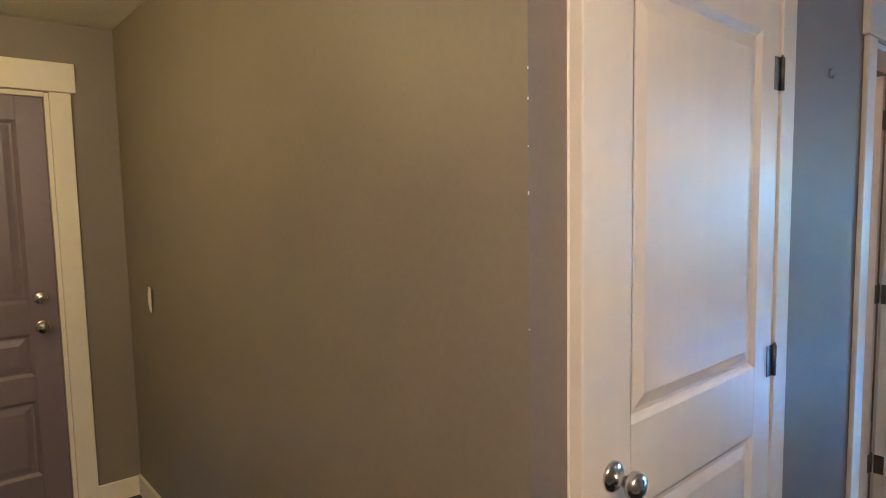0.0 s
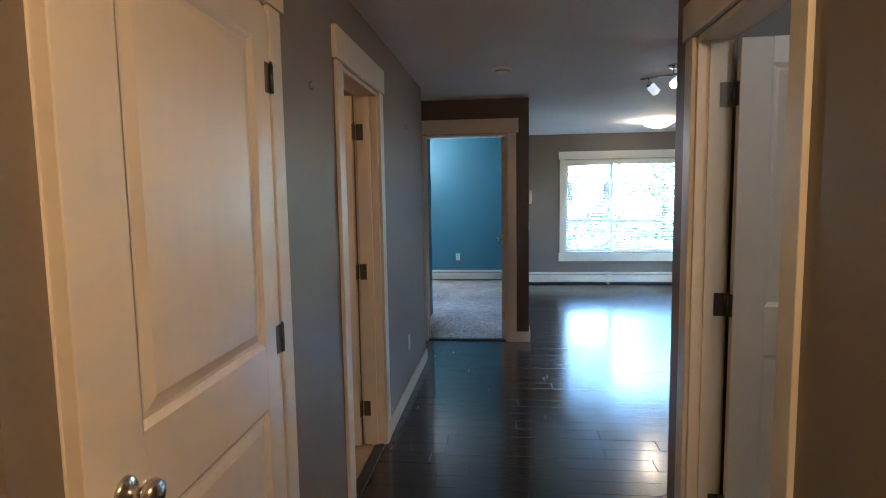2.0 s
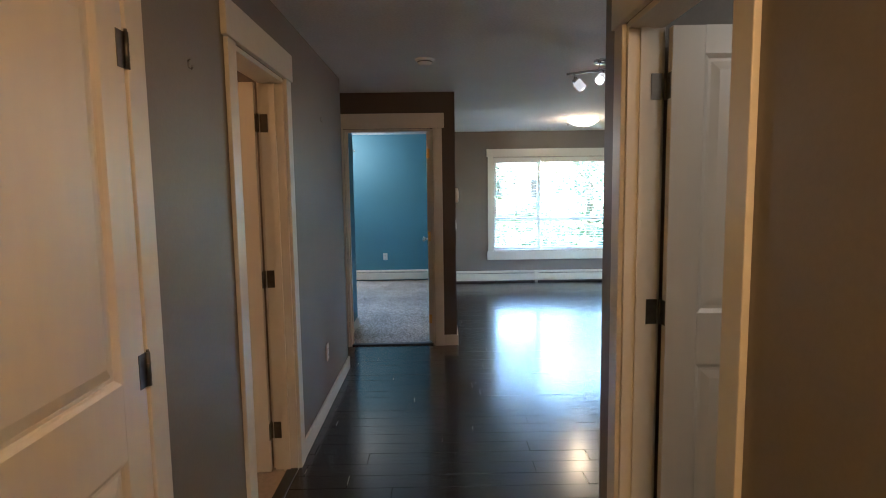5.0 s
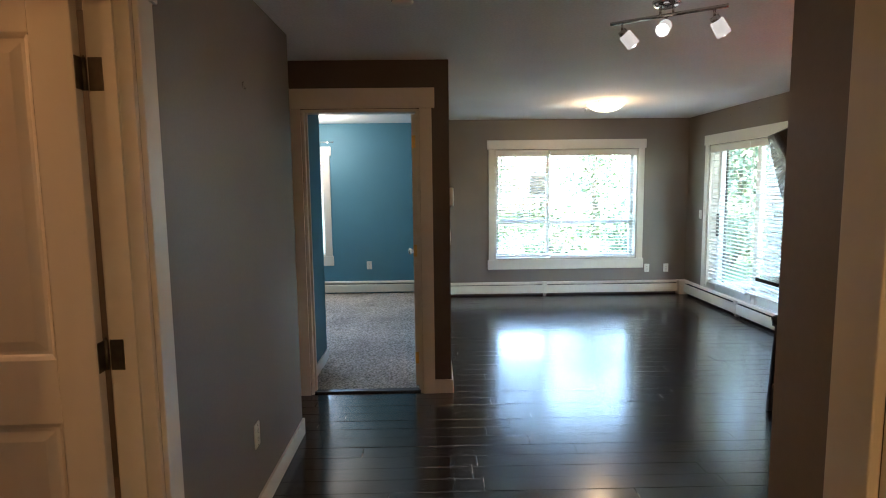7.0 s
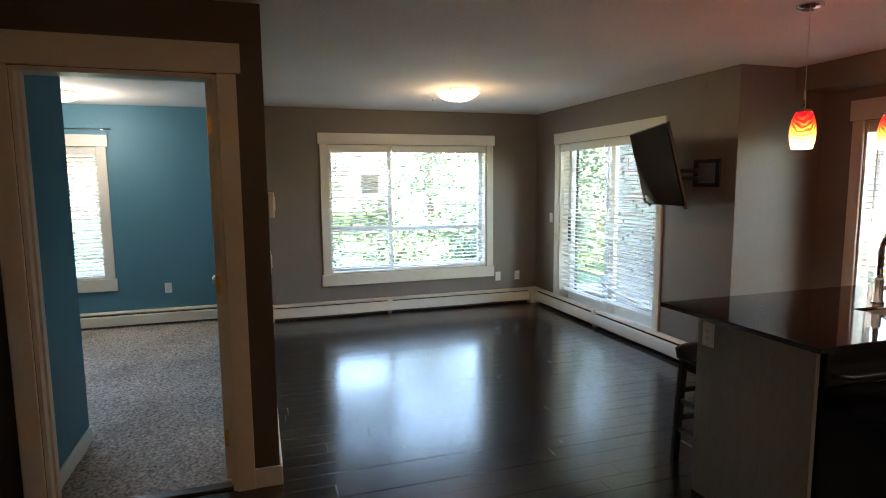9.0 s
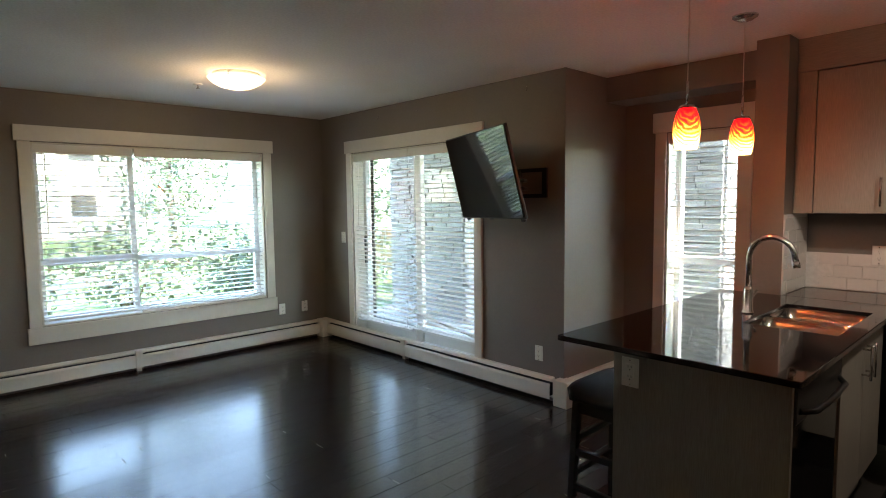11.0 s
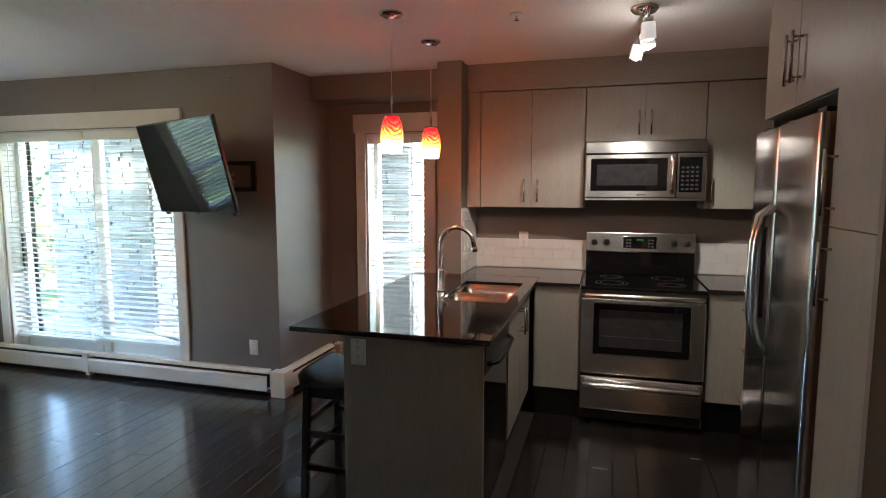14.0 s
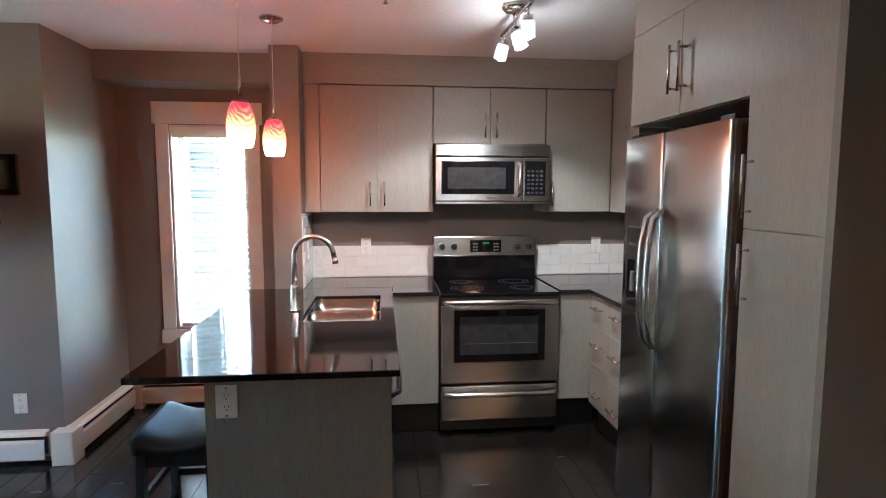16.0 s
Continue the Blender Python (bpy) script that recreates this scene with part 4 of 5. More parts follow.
tagged(new("cabinet_bulkhead", finish("cabinet_bulkhead", box(B(), 3.67, 4.27, -2.275, -1.028, 2.248, CEIL - 0.001), CABINET_H)), "grey woodgrain bulkhead over the tall cabinets", "panel")
tagged(new("refrigerator_side_panel", finish("refrigerator_side_panel", box(B(), 3.62, 4.24, -2.282, -2.262, 0.0, 1.84), CABINET)), "grey woodgrain panel beside the refrigerator", "panel")

# ---- backsplash ----
splash = thing("backsplash", pose(0, BACK_Y, 0), "white subway tile backsplash with pale grout", "backsplash", kind="structure")
part("grout", box(B(), 3.585, 5.948, 0.0, 0.004, TOPZ, 1.152), GROUT, splash)
part("side_grout", box(B(), 5.946, 5.950, 0.004, 0.468, TOPZ, 1.40), GROUT, splash)
tile_bm = box(B(), 0.0015, 0.1505, 0.004, 0.010, 0.0015, 0.0735, 0.0015)
tile_me = finish("tile", tile_bm, TILE)
half_me = finish("tile", box(B(), 0.0015, 0.0745, 0.004, 0.010, 0.0015, 0.0735, 0.0015), TILE)
for r in range(3):
    x = 3.59
    if r % 2:
        piece("tile", half_me, splash, Matrix.Translation((x, 0, TOPZ + 0.003 + 0.075 * r)))
        x += 0.076
    while x < 5.79:
        piece("tile", tile_me, splash, Matrix.Translation((x, 0, TOPZ + 0.003 + 0.075 * r)))
        x += 0.152
for r in range(6):
    y = 0.012 + (0.0 if r % 2 else 0.076)
    if not r % 2:
        piece("tile", half_me, splash, pose(5.950, 0.012, TOPZ + 0.003 + 0.075 * r, 0, 0, 90))
    while y < 0.32:
        piece("tile", tile_me, splash, pose(5.950, y, TOPZ + 0.003 + 0.075 * r, 0, 0, 90))
        y += 0.152


# ---- lamps ----
def pendant(x, y):
    d = thing("pendant_lamp", pose(x, y, CEIL), "red and yellow swirled glass pendant lamp on a cord", "pendant lamp", "pendant lamps over the peninsula")
    bm = B()
    lathe(bm, ((0.0, 0.0), (0.062, 0.0), (0.060, -0.008), (0.035, -0.022), (0.008, -0.028), (0.0, -0.028)))
    part("canopy", bm, CHROME, d, "polished steel canopy")
    part("cord", tube(B(), [(0, 0, -0.025), (0, 0, -0.44)], 0.0022, 6), PLASTIC, d)
    part("stem", tube(B(), [(0, 0, -0.40), (0, 0, -0.515)], 0.006, 8), CHROME, d)
    part("cap", lathe(B(), ((0.0, -0.505), (0.03, -0.508), (0.042, -0.520), (0.0, -0.521))), CHROME, d)
    bm = B()
    lathe(bm, ((0.030, 0.185), (0.038, 0.180), (0.050, 0.150), (0.058, 0.105), (0.059, 0.07), (0.054, 0.03), (0.046, 0.0), (0.043, 0.0), (0.050, 0.03), (0.055, 0.07), (0.054, 0.105), (0.046, 0.15), (0.03, 0.178)), 32)
    part("shade", bm, ART, d, "red and yellow swirled art glass shade", m=Matrix.Translation((0, 0, -0.704)))
    return d


pendant(6.036, -2.193)
pendant(6.004, -2.775)
d = thing("flush_ceiling_light", pose(8.935, -1.365, CEIL), "lit alabaster glass flush ceiling light", "ceiling light")
part("pan", lathe(B(), ((0.0, 0.0), (0.165, 0.0), (0.168, -0.018), (0.155, -0.026), (0.0, -0.026))), PLASTIC, d)
part("bowl", lathe(B(), ((0.200, -0.030), (0.196, -0.036), (0.170, -0.062), (0.120, -0.088), (0.06, -0.102), (0.0, -0.106)), 40), BOWL, d, "glowing alabaster glass bowl")
for a in (20, 140, 260):
    part("clip", box(B(), -0.008, 0.008, -0.006, 0.006, -0.04, -0.005, 0.002), CHROME, d, m=pose(0.188 * math.cos(radians(a)), 0.188 * math.sin(radians(a)), 0))
# the storage closet light is unseen, assumed there to brighten its open door
for x, y, where in ((0.45, 2.6, "by the front door"), (0.90, 0.11, "over the hall"), (3.75, 2.75, "in the bathroom"), (2.2, -1.15, "assumed in the storage closet, unseen"), (9.95, 2.12, "in the bedroom")):
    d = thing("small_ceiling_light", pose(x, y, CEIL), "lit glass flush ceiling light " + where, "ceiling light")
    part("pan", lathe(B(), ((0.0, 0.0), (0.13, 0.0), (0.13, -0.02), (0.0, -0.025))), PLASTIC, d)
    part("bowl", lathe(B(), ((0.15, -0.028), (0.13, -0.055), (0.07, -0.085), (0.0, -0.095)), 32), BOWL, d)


def track(m, aims, label):
    """Three glass-shaded heads on a bar under a round canopy; aims: degrees each head leans along and across the bar."""
    d = thing("track_light", m, label, "track light", "track lights")
    part("canopy", lathe(B(), ((0.0, 0.0), (0.068, 0.0), (0.068, -0.012), (0.055, -0.024), (0.0, -0.026))), CHROME, d)
    for x in (-0.03, 0.03):
        part("stem", tube(B(), [(x, 0, -0.02), (x, 0, -0.062)], 0.006, 8), CHROME, d)
    part("bar", tube(B(), [(-0.275, 0, -0.066), (0.275, 0, -0.066)], 0.009, 10), CHROME, d)
    for x, (a, b) in zip((-0.215, 0.0, 0.215), aims):
        at = Matrix.Translation((x, 0, -0.075))
        part("knuckle", tube(B(), [(0, 0, 0.0), (0, 0, -0.032)], 0.006, 8), CHROME, d, m=at)
        turn = at @ Matrix.Translation((0, 0, -0.034)) @ pose(0, 0, 0, a, b, 0)
        head = part("head", lathe(B(), ((0.0, 0.006), (0.022, 0.004), (0.024, -0.034), (0.0, -0.036)), 20), CHROME, d, "brushed nickel lamp head", m=turn)
        part("glass_shade", lathe(B(), ((0.026, -0.018), (0.032, -0.024), (0.034, -0.095), (0.030, -0.095), (0.028, -0.026)), 20), FROSTED, head, "frosted glass shade")
        part("bulb", lathe(B(), ((0.0, -0.034), (0.018, -0.05), (0.025, -0.075), (0.024, -0.094), (0.0, -0.104)), 16), BULB, head)
    return d


track(pose(5.535, -0.634, CEIL, 0, 0, 56.5), [(-25, 28), (62, 0), (-25, 36)], "brushed nickel three-head ceiling track light")
track(pose(4.795, -2.45, CEIL, 0, 0, 92), [(-12, 14), (16, -14), (4, 12)], "brushed nickel three-head kitchen track light")
WHITE, WARM = (1.0, 0.93, 0.84), (1.0, 0.72, 0.42)
spot("track_bulb", (5.525, -0.64, 2.20), (2.6, 0.5, 1.45), 0.12, WHITE, 0.03, 62)
spot("kitchen_track_bulb", (4.795, -2.45, 2.20), (4.85, -3.2, 0.2), 1.45, WHITE, 0.03, 112)
spot("track_bulb", (5.41, -0.82, 2.22), (4.75, -3.79, 0.65), 0.95, WHITE, 0.03, 58)
lamp("kitchen_track_bulb", 4.795, -2.45, 2.17, 0.07, WHITE, 0.04)
lamp("flush_bulb", 8.935, -1.365, 2.27, 0.5, WARM, 0.10)
lamp("entry_bulb", 0.45, 2.6, 2.28, 0.52, (1.0, 0.50, 0.06), 0.10)
lamp("hall_bulb", 0.90, 0.11, 2.28, 1.25, (1.0, 0.53, 0.20), 0.10)
lamp("pendant_bulb", 6.036, -2.193, 1.695, 0.05, (1.0, 0.28, 0.22), 0.03)
lamp("pendant_bulb", 6.004, -2.775, 1.695, 0.05, (1.0, 0.28, 0.22), 0.03)

# added fill for the open closet leaf, no source seen
lamp("storage_fill", 2.2, -1.15, 2.25, 0.22, (1.0, 0.90, 0.78), 0.08)
lamp("bathroom_bulb", 3.75, 2.75, 2.25, 0.36, (1.0, 0.46, 0.18), 0.08)
lamp("bedroom_bulb", 9.95, 2.12, 2.15, 0.85, (1.0, 0.94, 0.86), 0.10)

# ---- television ----
tv_x, tv_z = Vector((-0.916, 0.35, 0.010)), Vector((0.03, 0.153, 0.622))
u = tv_x.normalized()
v = (tv_z - u * tv_z.dot(u)).normalized()
nrm = u.cross(v)
frame_m = Matrix((u, v, nrm)).transposed().to_4x4()
frame_m.translation = Vector((7.716, -2.628, 1.681))
d = thing("television", frame_m, "flat black wall television turned on an arm, screen off", "television")
side = 1 if nrm.y > 0 else -1
part("screen", box(B(), -0.478, 0.478, -0.308, 0.308, side * 0.0, side * 0.006), BLACKGLASS, d, "glossy black screen")
part("bezel", box(B(), -0.486, 0.486, -0.318, 0.318, side * -0.022, side * -0.0005, 0.003), BLACK, d)
part("back_cover", box(B(), -0.36, 0.36, -0.26, 0.12, side * -0.065, side * -0.020, 0.012), BLACK, d)
for x in (-0.43, 0.43):
    part("stand_stub", box(B(), x - 0.02, x + 0.02, -0.340, -0.316, side * -0.03, side * -0.01, 0.003), BLACK, d)
part("infrared_window", box(B(), -0.02, 0.02, -0.324, -0.315, side * -0.012, side * 0.002), BLACK, d)
mount = frame_m.inverted() @ pose(7.55, PATIO_Y, 1.63)
bm = B()
box(bm, -0.14, -0.10, 0.0, 0.02, -0.11, 0.11, 0.003)
box(bm, 0.10, 0.14, 0.0, 0.02, -0.11, 0.11, 0.003)
for z in (-0.11, 0.08):
    box(bm, -0.10, 0.10, 0.0, 0.02, z, z + 0.03, 0.003)
part("wall_plate", bm, BLACK, d, "black steel wall plate", m=mount)
part("arm", tube(B(), [(0.05, 0.02, 0.02), (0.00, 0.14, 0.02), (0.19, 0.29, 0.02)], 0.016, 8), BLACK, d, m=mount)
part("arm", tube(B(), [(0.05, 0.02, -0.04), (0.00, 0.14, -0.04), (0.19, 0.29, -0.04)], 0.016, 8), BLACK, d, m=mount)

# ---- bar stool ----
d = thing("bar_stool", pose(6.205, -1.93, 0) @ Matrix.Diagonal((0.80, 1, 0.97, 1)), "black wooden bar stool with saddle leather seat", "stool")
bm = B()
n = 16
top = [[bm.verts.new((-0.185 + 0.37 * i / n, -0.20 + 0.40 * j / n, 0.645 + 0.055 * ((i / n * 2 - 1) ** 2) - 0.02 * (abs(j / n * 2 - 1) ** 6) - 0.015 * (abs(i / n * 2 - 1) ** 8))) for j in range(n + 1)] for i in range(n + 1)]
bot = [[bm.verts.new((w.co.x * 0.96, w.co.y * 0.96, 0.605)) for w in row] for row in top]
for i in range(n):
    for j in range(n):
        bm.faces.new((top[i][j], top[i + 1][j], top[i + 1][j + 1], top[i][j + 1])).smooth = True
        bm.faces.new((bot[i][j], bot[i][j + 1], bot[i + 1][j + 1], bot[i + 1][j]))
for i in range(n):
    for a, b in (((i, 0), (i + 1, 0)), ((i, n), (i + 1, n)), ((0, i), (0, i + 1)), ((n, i), (n, i + 1))):
        bm.faces.new((top[a[0]][a[1]], top[b[0]][b[1]], bot[b[0]][b[1]], bot[a[0]][a[1]])).smooth = True
part("seat", bm, LEATHER, d, "black padded leather saddle seat")
for x in (-1, 1):
    for y in (-1, 1):
        bm = B()
        prism(bm, [(x * 0.150 - 0.018, y * 0.160 - 0.018), (x * 0.150 + 0.018, y * 0.160 - 0.018), (x * 0.150 + 0.018, y * 0.160 + 0.018), (x * 0.150 - 0.018, y * 0.160 + 0.018)], 0.0, 0.606)
        for w in bm.verts:
            if w.co.z < 0.1:
                w.co.x += x * 0.02
                w.co.y += y * 0.025
        part("leg", bm, BLACKWOOD, d)
for z, dx, dy in ((0.17, 0.164, 0.178), (0.34, 0.158, 0.170)):
    for s in (-1, 1):
        part("stretcher", box(B(), -dx, dx, s * dy - 0.011, s * dy + 0.011, z, z + 0.03, 0.002), BLACKWOOD, d)
        part("stretcher", box(B(), s * dx - 0.011, s * dx + 0.011, -dy, dy, z + 0.06, z + 0.09, 0.002), BLACKWOOD, d)
for s in (-1, 1):
    part("apron", box(B(), -0.15, 0.15, s * 0.16 - 0.01, s * 0.16 + 0.01, 0.545, 0.606), BLACKWOOD, d)
    part("apron", box(B(), s * 0.15 - 0.01, s * 0.15 + 0.01, -0.16, 0.16, 0.545, 0.606), BLACKWOOD, d)


# ---- small fixtures on the walls ----
def outlet(m, label="white duplex wall outlet", switch=False):
    d = thing("light_switch" if switch else "wall_outlet", m, label, "switch" if switch else "outlet", "wall plates")
    part("plate", box(B(), -0.036, 0.036, -0.006, 0.0, -0.058, 0.058, 0.0025), PLASTIC, d)
    if switch:
        part("rocker", box(B(), -0.016, 0.016, -0.010, -0.005, -0.033, 0.033, 0.002), PLASTIC, d)
    else:
        part("face", box(B(), -0.017, 0.017, -0.0085, -0.005, -0.034, 0.034, 0.001), PLASTIC, d)
        for z in (-0.019, 0.019):
            bm = B()
            for x in (-0.007, 0.006):
                box(bm, x, x + 0.002, -0.0092, -0.008, z - 0.001, z + 0.008)
            box(bm, -0.002, 0.003, -0.0092, -0.008, z - 0.010, z - 0.006)
            part("slots", bm, SLOT, d)
    for z in (-0.048, 0.048):
        part("screw", tube(B(), [(0, -0.006, z), (0, -0.0072, z)], 0.003, 8), CHROME, d)
    return d


outlet(pose(5.213, HALL_Y, 0.40))
outlet(pose(WIN_X, -2.465, 0.362, 0, 0, -90))
outlet(pose(WIN_X, -2.735, 0.362, 0, 0, -90))
outlet(pose(10.115, PATIO_Y, 1.128, 0, 0, 180), "white light switch beside the patio door", True)
outlet(pose(7.485, PATIO_Y, 0.345, 0, 0, 180))
outlet(pose(5.972, -1.60, 0.828, 0, 0, 180), "white duplex outlet on the peninsula end panel")
outlet(pose(5.563, BACK_Y + 0.011, 1.15, 0, 0, 180), "white outlet above the tile backsplash")
outlet(pose(3.85, BACK_Y + 0.011, 1.15, 0, 0, 180), "white outlet above the tile backsplash")
outlet(pose(5.939, -3.50, 1.15, 0, 0, -90), "white outlet on the tiled column")
outlet(pose(BED_X, 1.46, 0.417, 0, 0, -90), "white outlet on the blue bedroom wall")
outlet(pose(1.586, 3.62, 1.10, 0, 0, -95), "white light switch beside the front door", True)
d = thing("thermostat", pose(7.02, 0.405, 1.46), "white plastic wall thermostat", "thermostat")
part("housing", box(B(), -0.045, 0.045, -0.035, 0.0, -0.07, 0.07, 0.008), PLASTIC, d)
part("dial", box(B(), -0.02, 0.02, -0.040, -0.034, -0.03, 0.045, 0.003), PLASTIC, d)
outlet(pose(6.95, 0.405, 1.16), "white light switch on the partition end", True)
d = thing("smoke_detector", pose(5.43, 0.653, CEIL), "white round ceiling smoke detector", "smoke detector")
part("base", lathe(B(), ((0.0, 0.0), (0.068, 0.0), (0.068, -0.012), (0.06, -0.016), (0.0, -0.016))), PLASTIC, d)
part("sensor_cage", lathe(B(), ((0.052, -0.015), (0.050, -0.03), (0.036, -0.042), (0.0, -0.044))), PLASTIC, d)
part("vent_ring", lathe(B(), ((0.0535, -0.018), (0.0535, -0.024), (0.05, -0.024))), RUBBER, d)
for x, y in ((9.45, -1.28), (5.42, -2.38)):
    d = thing("fire_sprinkler", pose(x, y, CEIL), "white recessed ceiling fire sprinkler", "sprinkler", "ceiling sprinklers")
    part("escutcheon", lathe(B(), ((0.0, 0.0), (0.036, 0.0), (0.030, -0.008), (0.012, -0.010), (0.0, -0.010))), PLASTIC, d)
    part("nozzle", tube(B(), [(0, 0, -0.008), (0, 0, -0.032)], 0.006, 8), CHROME, d)
    part("deflector", lathe(B(), ((0.0, -0.032), (0.015, -0.033), (0.0, -0.036))), CHROME, d)
for m in (pose(3.188, HALL_Y, 1.923), pose(5.26, HALL_Y, 2.00), pose(1.70, 2.83, 2.02, 0, 0, -95), pose(8.85, PATIO_Y, 2.33, 0, 0, 180), pose(9.45, PATIO_Y, 2.33, 0, 0, 180), pose(7.60, PATIO_Y, 2.33, 0, 0, 180)):
    d = thing("picture_hook", m, "small metal picture hook on the wall", "hook", "picture hooks")
    part("hook", tube(B(), [(0, -0.002, 0.014), (0, -0.003, -0.010), (0, -0.012, -0.014), (0, -0.015, -0.004)], 0.0022, 6), CHROME, d)
    part("nail", tube(B(), [(0, 0.0, 0.012), (0, -0.010, 0.017)], 0.002, 6), CHROME, d)
d = thing("curtain_rod", pose(BED_X - 0.04, 4.30, 2.17, 0, 0, -90), "thin metal curtain rod over the bedroom window", "curtain rod")
part("rod", tube(B(), [(0.0, 0, 0), (2.37, 0, 0)], 0.007, 8), CHROME, d)
part("finial", lathe(B(), ((0.0, -0.012), (0.012, 0.0), (0.0, 0.012)), 12, (2.38, 0, 0)), CHROME, d)
part("bracket", box(B(), 2.29, 2.31, 0.0, 0.04, -0.01, 0.01), CHROME, d)


# ---- outside ----
solid("ground", box(B(), -400, 500, -450, 450, -0.6, -0.14), GRASS, "green lawn around the building", "ground")
solid("patio_slab", box(B(), 7.0, 11.6, -5.8, PATIO_Y - 0.9, -0.14, -0.04, 0.01), CONCRETE, "pale concrete patio slab", "patio")

# unseen overhang, assumed from the piers, added to cut sky light on the patio
solid("balcony_slab", box(B(), 6.6, 11.9, -5.9, PATIO_Y - 0.2, 2.80, 3.02, 0.01), CONCRETE, "unseen pale concrete balcony slab, assumed over the patio to shade it", "balcony")


def stone_pier(x0, x1, y0, y1, h, label):
    d = thing("stone_pier", pose((x0 + x1) / 2, (y0 + y1) / 2, -0.05), label, "pier", "stone piers on the patio")
    w, dep = x1 - x0, y1 - y0
    part("core", box(B(), -w / 2, w / 2, -dep / 2, dep / 2, 0, h), MORTAR, d)
    kinds = []
    for k in range(6):
        bm = box(B(), -0.5, 0.5, -0.02, 0.012 + 0.004 * k, -0.5, 0.5)
        for q in bm.verts:
            q.co += Vector((random.uniform(-0.03, 0.03), random.uniform(-0.006, 0.006), random.uniform(-0.12, 0.12)))
        kinds.append(finish("stone", bm, STONE))
    for face, length in ((0, w), (1, dep)):
        z = 0.0
        while z < h - 0.05:
            hh = random.uniform(0.038, 0.072)
            x = -length / 2
            while x < length / 2 - 0.03:
                ww = min(random.uniform(0.14, 0.40), length / 2 - x)
                m = Matrix.Translation((x + ww / 2, dep / 2, z + hh / 2)) if face == 0 else pose(-w / 2, 0, 0, 0, 0, 90) @ Matrix.Translation((x + ww / 2, 0.0, z + hh / 2))
                piece("stone", random.choice(kinds), d, m @ Matrix.Diagonal((ww - 0.008, 1.0, hh - 0.007, 1.0)))
                x += ww
            z += hh
    return d


stone_pier(9.87, 11.30, -5.25, -4.6, 2.85, "stacked grey ledge stone pier on the patio")
stone_pier(6.92, 7.33, -5.5, -5.0, 2.85, "narrow stacked grey ledge stone pier")

d = thing("fence", pose(6.0, -7.6, -0.14), "tan wooden board fence", "fence")
bm_me = finish("board", box(B(), 0.004, 0.136, -0.01, 0.01, 0.05, 1.02), FENCE)
for i in range(96):
    piece("board", bm_me, d, Matrix.Translation((0.14 * i, 0, random.uniform(-0.01, 0.01))))
for z in (0.2, 0.8):
    part("rail", box(B(), 0, 13.4, 0.012, 0.05, z, z + 0.09), FENCE, d)


def foliage(bm, centre, spread, count, size, rng):
    for _ in range(count):
        while True:
            q = Vector((rng.uniform(-1, 1), rng.uniform(-1, 1), rng.uniform(-1, 1)))
            if 0.25 < q.length < 1:
                break
        if noise.noise(q * 2.3 + Vector(centre)) < -0.12:
            continue
        p = Vector(centre) + Vector((q.x * spread[0], q.y * spread[1], q.z * spread[2]))
        a = Vector((rng.gauss(0, 1), rng.gauss(0, 1), rng.gauss(0, 1))).normalized()
        b = a.orthogonal().normalized()
        s = size * rng.uniform(0.6, 1.4)
        bm.faces.new([bm.verts.new(p + a * s), bm.verts.new(p + b * s * 0.45), bm.verts.new(p - a * s), bm.verts.new(p - b * s * 0.45)])


def tree(x, y, h, r, leaf, seed):
    rng = random.Random(seed)
    d = thing("tree", pose(x, y, -0.14), "leafy green garden tree", "tree", "trees outside")
    bm = B()
    tube(bm, [(0, 0, 0), (0.05, 0.02, h * 0.3), (0.0, 0.08, h * 0.62), (0.05, 0.0, h * 0.9)], (0.13, 0.10, 0.07, 0.02), 9)
    for k in range(7):
        a, z = k * 2.4, h * (0.3 + 0.07 * k)
        tube(bm, [(0.03, 0.03, z), (math.cos(a) * r * 0.4, math.sin(a) * r * 0.4, z + 0.25), (math.cos(a) * r * 0.75, math.sin(a) * r * 0.75, z + 0.6)], (0.05, 0.03, 0.01), 6)
    part("trunk", bm, BARK, d)
    bm = B()
    for k in range(9):
        a, z = k * 2.4, h * (0.28 + 0.075 * k)
        rr = r * (0.65 if k < 7 else 0.25)
        foliage(bm, (math.cos(a) * rr * 0.7, math.sin(a) * rr * 0.7, z), (r * 0.6, r * 0.6, r * 0.5), 520, 0.075, rng)
    part("crown", bm, leaf, d)


def shrub(x, y, h, r, leaf, seed):
    rng = random.Random(seed)
    d = thing("shrub", pose(x, y, -0.14), "leafy green garden shrub", "shrub", "shrubs outside")
    bm = B()
    for k in range(6):
        a = k * 1.05
        tube(bm, [(0, 0, 0), (math.cos(a) * r * 0.5, math.sin(a) * r * 0.5, h * 0.6)], (0.03, 0.008), 6)
    part("stems", bm, BARK, d)
    bm = B()
    for k in range(5):
        a = k * 1.3
        foliage(bm, (math.cos(a) * r * 0.45, math.sin(a) * r * 0.45, h * (0.45 + 0.07 * (k % 3))), (r * 0.6, r * 0.6, h * 0.45), 420, 0.06, rng)
    part("leaves", bm, leaf, d)


for i, (x, y, h, r) in enumerate(((19.5, -0.4, 4.4, 1.5), (20.5, -4.6, 5.0, 1.7), (19.0, 2.6, 5.2, 1.8), (15.5, -6.6, 3.6, 1.2), (18.5, -8.0, 4.8, 1.6))):
    tree(x, y, h, r, LEAF if i % 2 else LEAF2, 10 + i)
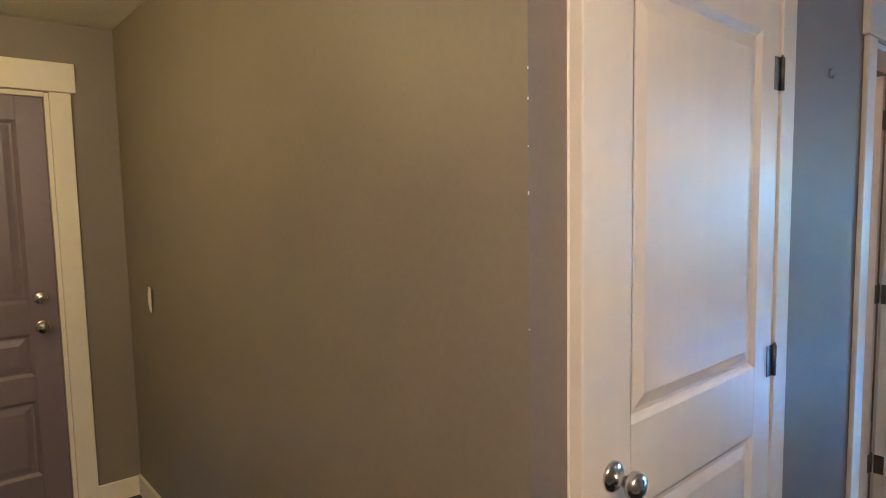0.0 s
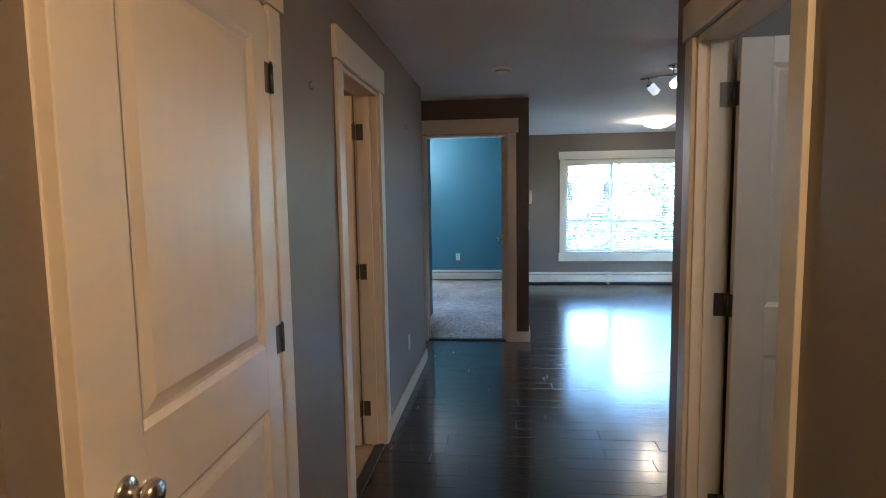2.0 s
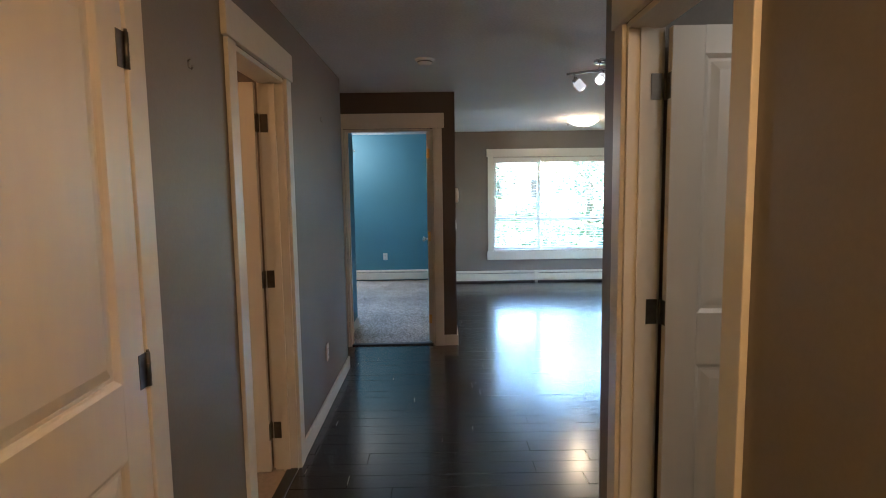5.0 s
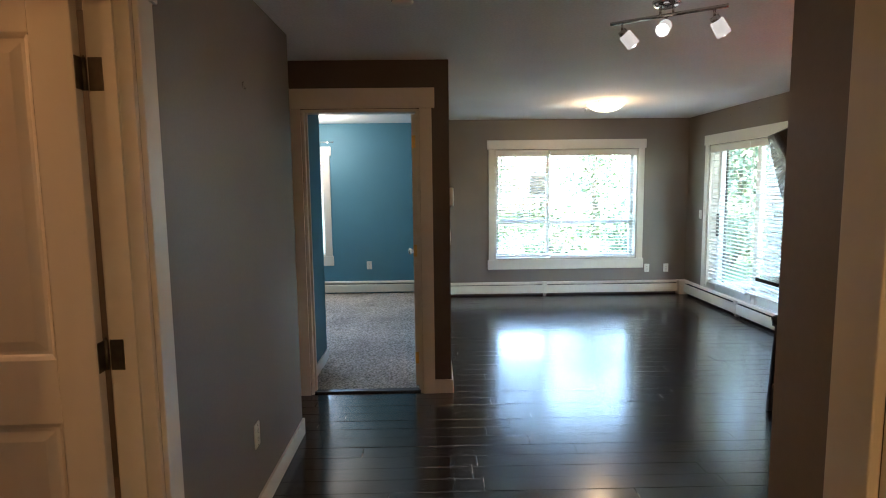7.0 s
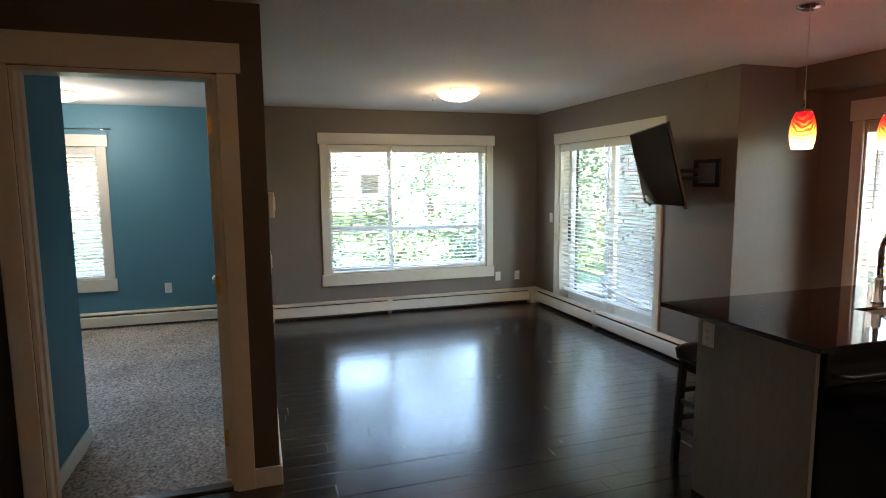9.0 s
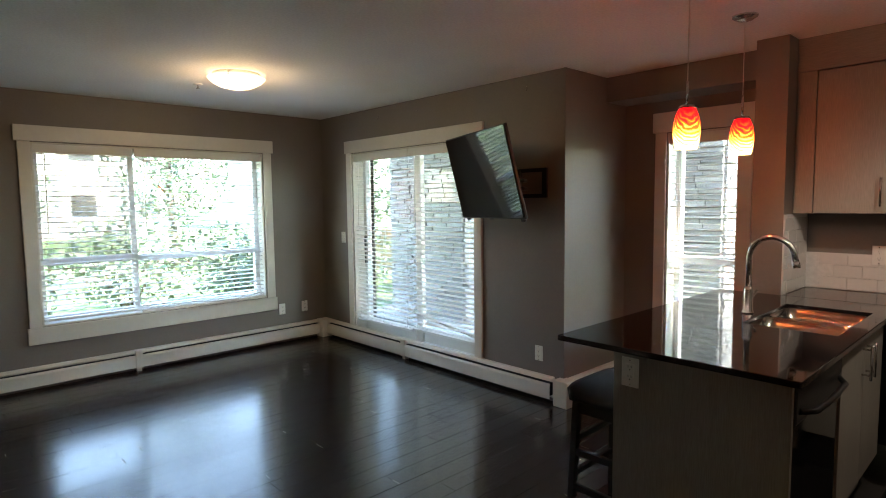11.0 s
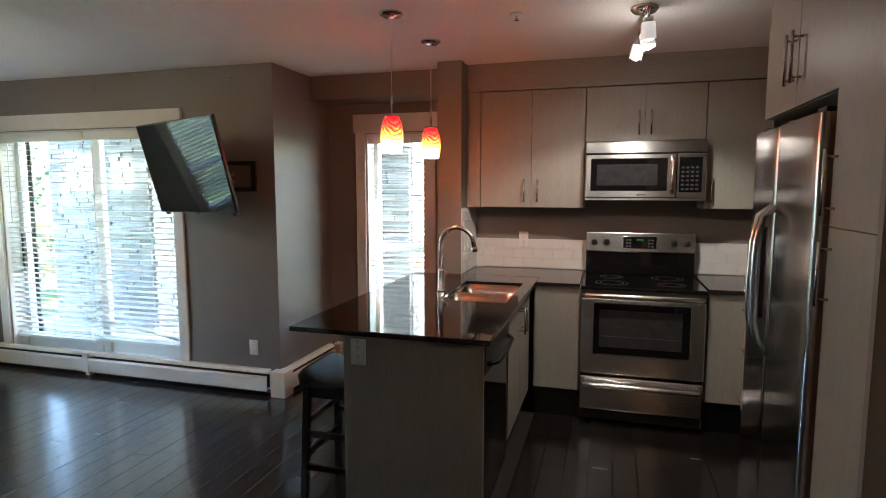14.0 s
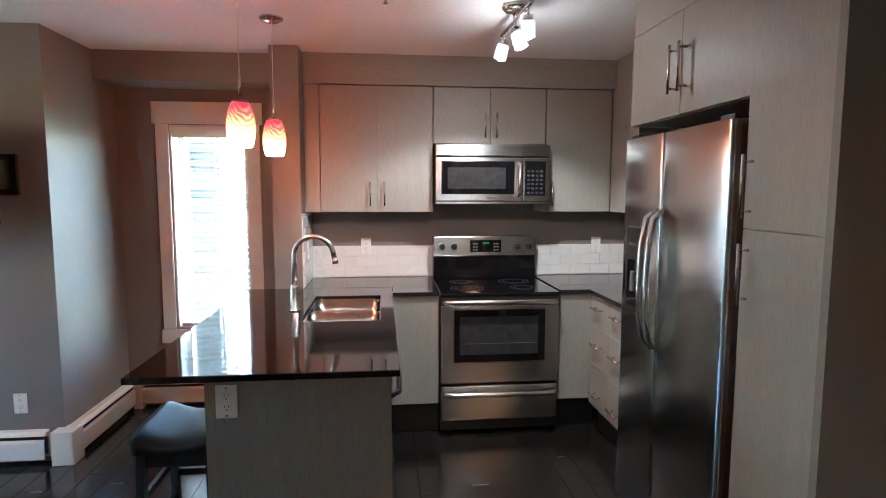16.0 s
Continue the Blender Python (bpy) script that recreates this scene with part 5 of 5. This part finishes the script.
for i, (x, y, h, r) in enumerate(((14.0, -0.2, 1.3, 0.9), (14.3, -1.9, 1.5, 1.0), (14.1, -3.6, 1.4, 0.95), (14.6, 1.6, 1.4, 1.0), (14.5, 4.0, 1.5, 1.1), (13.8, -5.4, 1.5, 0.9), (12.6, -6.6, 1.6, 0.8))):
    shrub(x, y, h, r, LEAF2 if i % 2 else LEAF, 40 + i)


def house(x, y, w, dep, h, body, label):
    d = thing("house", pose(x, y, -0.14), label, "house", "houses across the way")
    part("wall", box(B(), 0, dep, -w / 2, w / 2, 0, h), body, d)
    bm = B()
    prism(bm, [(-0.4, -w / 2 - 0.4), (dep + 0.4, -w / 2 - 0.4), (dep + 0.4, w / 2 + 0.4), (-0.4, w / 2 + 0.4)], h, h + 0.12)
    v = [bm.verts.new(p) for p in ((-0.4, -w / 2 - 0.4, h + 0.12), (-0.4, w / 2 + 0.4, h + 0.12), (dep / 2, 0, h + 2.4), (dep + 0.4, -w / 2 - 0.4, h + 0.12), (dep + 0.4, w / 2 + 0.4, h + 0.12))]
    for q in ((0, 1, 2), (1, 4, 2), (4, 3, 2), (3, 0, 2)):
        bm.faces.new([v[i] for i in q])
    part("roof", bm, ROOF, d)
    for k in range(int(w // 3)):
        for s in range(int(h // 2.8)):
            yy, zz = -w / 2 + 1.5 + 3 * k, 1.0 + 2.8 * s
            f = part("window", box(B(), -0.06, 0.0, yy - 0.65, yy + 0.65, zz, zz + 1.3), PLASTIC, d)
            part("pane", box(B(), -0.07, -0.05, yy - 0.56, yy + 0.56, zz + 0.09, zz + 1.21), GREYGLASS, f)
    return d


house(38, -3, 15, 9, 6.2, SIDING, "pale two-storey house with grey roof")
house(40, 16, 14, 9, 6.2, REDSIDING, "brick red two-storey house with grey roof")
house(36, -22, 13, 9, 6.2, SIDING, "pale two-storey house behind the fence")

# ---- floor planks ----
planks = thing("floor_boards", pose(0, 0, 0), "dark espresso hand-scraped wood floor planks", "floor", kind="structure")


def reach(x):
    """The y range of the open floor at x."""
    if x < 1.62:
        return RIGHT_Y, 4.0
    if x < 3.62:
        return RIGHT_Y, HALL_Y
    if x < 4.28:
        return -3.2, HALL_Y
    if x < 5.35:
        return -3.2, HALL_Y
    if x < 6.06:
        return -1.60, HALL_Y if x < 6.0 else 1.66
    if x < 6.78:
        return NOOK_Y, 1.66
    return (NOOK_Y if x < BUMP_X else PATIO_Y), 0.405


PW, PL = 0.128, 1.25
shared = {}


def plank(x, y0, y1):
    key = round((y1 - y0) * 1000)
    if key not in shared:
        shared[key] = finish("plank", box(B(), 0.0006, PW - 0.0006, 0.0007, key / 1000 - 0.0007, -0.011, 0.0, 0.0015), PLANK)
    piece("plank", shared[key], planks, pose(x, y0, random.uniform(-0.0004, 0.0004), random.uniform(-0.04, 0.04), random.uniform(-0.10, 0.10), 0))
    if random.random() < 0.35:
        chips.append((x + random.uniform(0.0, 0.05), y1, random.uniform(0.03, 0.10)))


chips = []
x = -0.5
while x < WIN_X:
    lo, hi = reach(x + PW / 2)
    y = lo - random.uniform(0, PL)
    while y < hi:
        a, b = max(y, lo), min(y + PL, hi)
        if b - a > 0.03:
            plank(x, a, b)
        y += PL
    x += PW
bm = B()
for x, y, w in chips:
    box(bm, x, x + w, y - 0.0012, y + 0.0012, -0.002, 0.0011)
part("chipped_edges", bm, WORN, planks, "pale worn plank ends")["kind"] = "stuff"
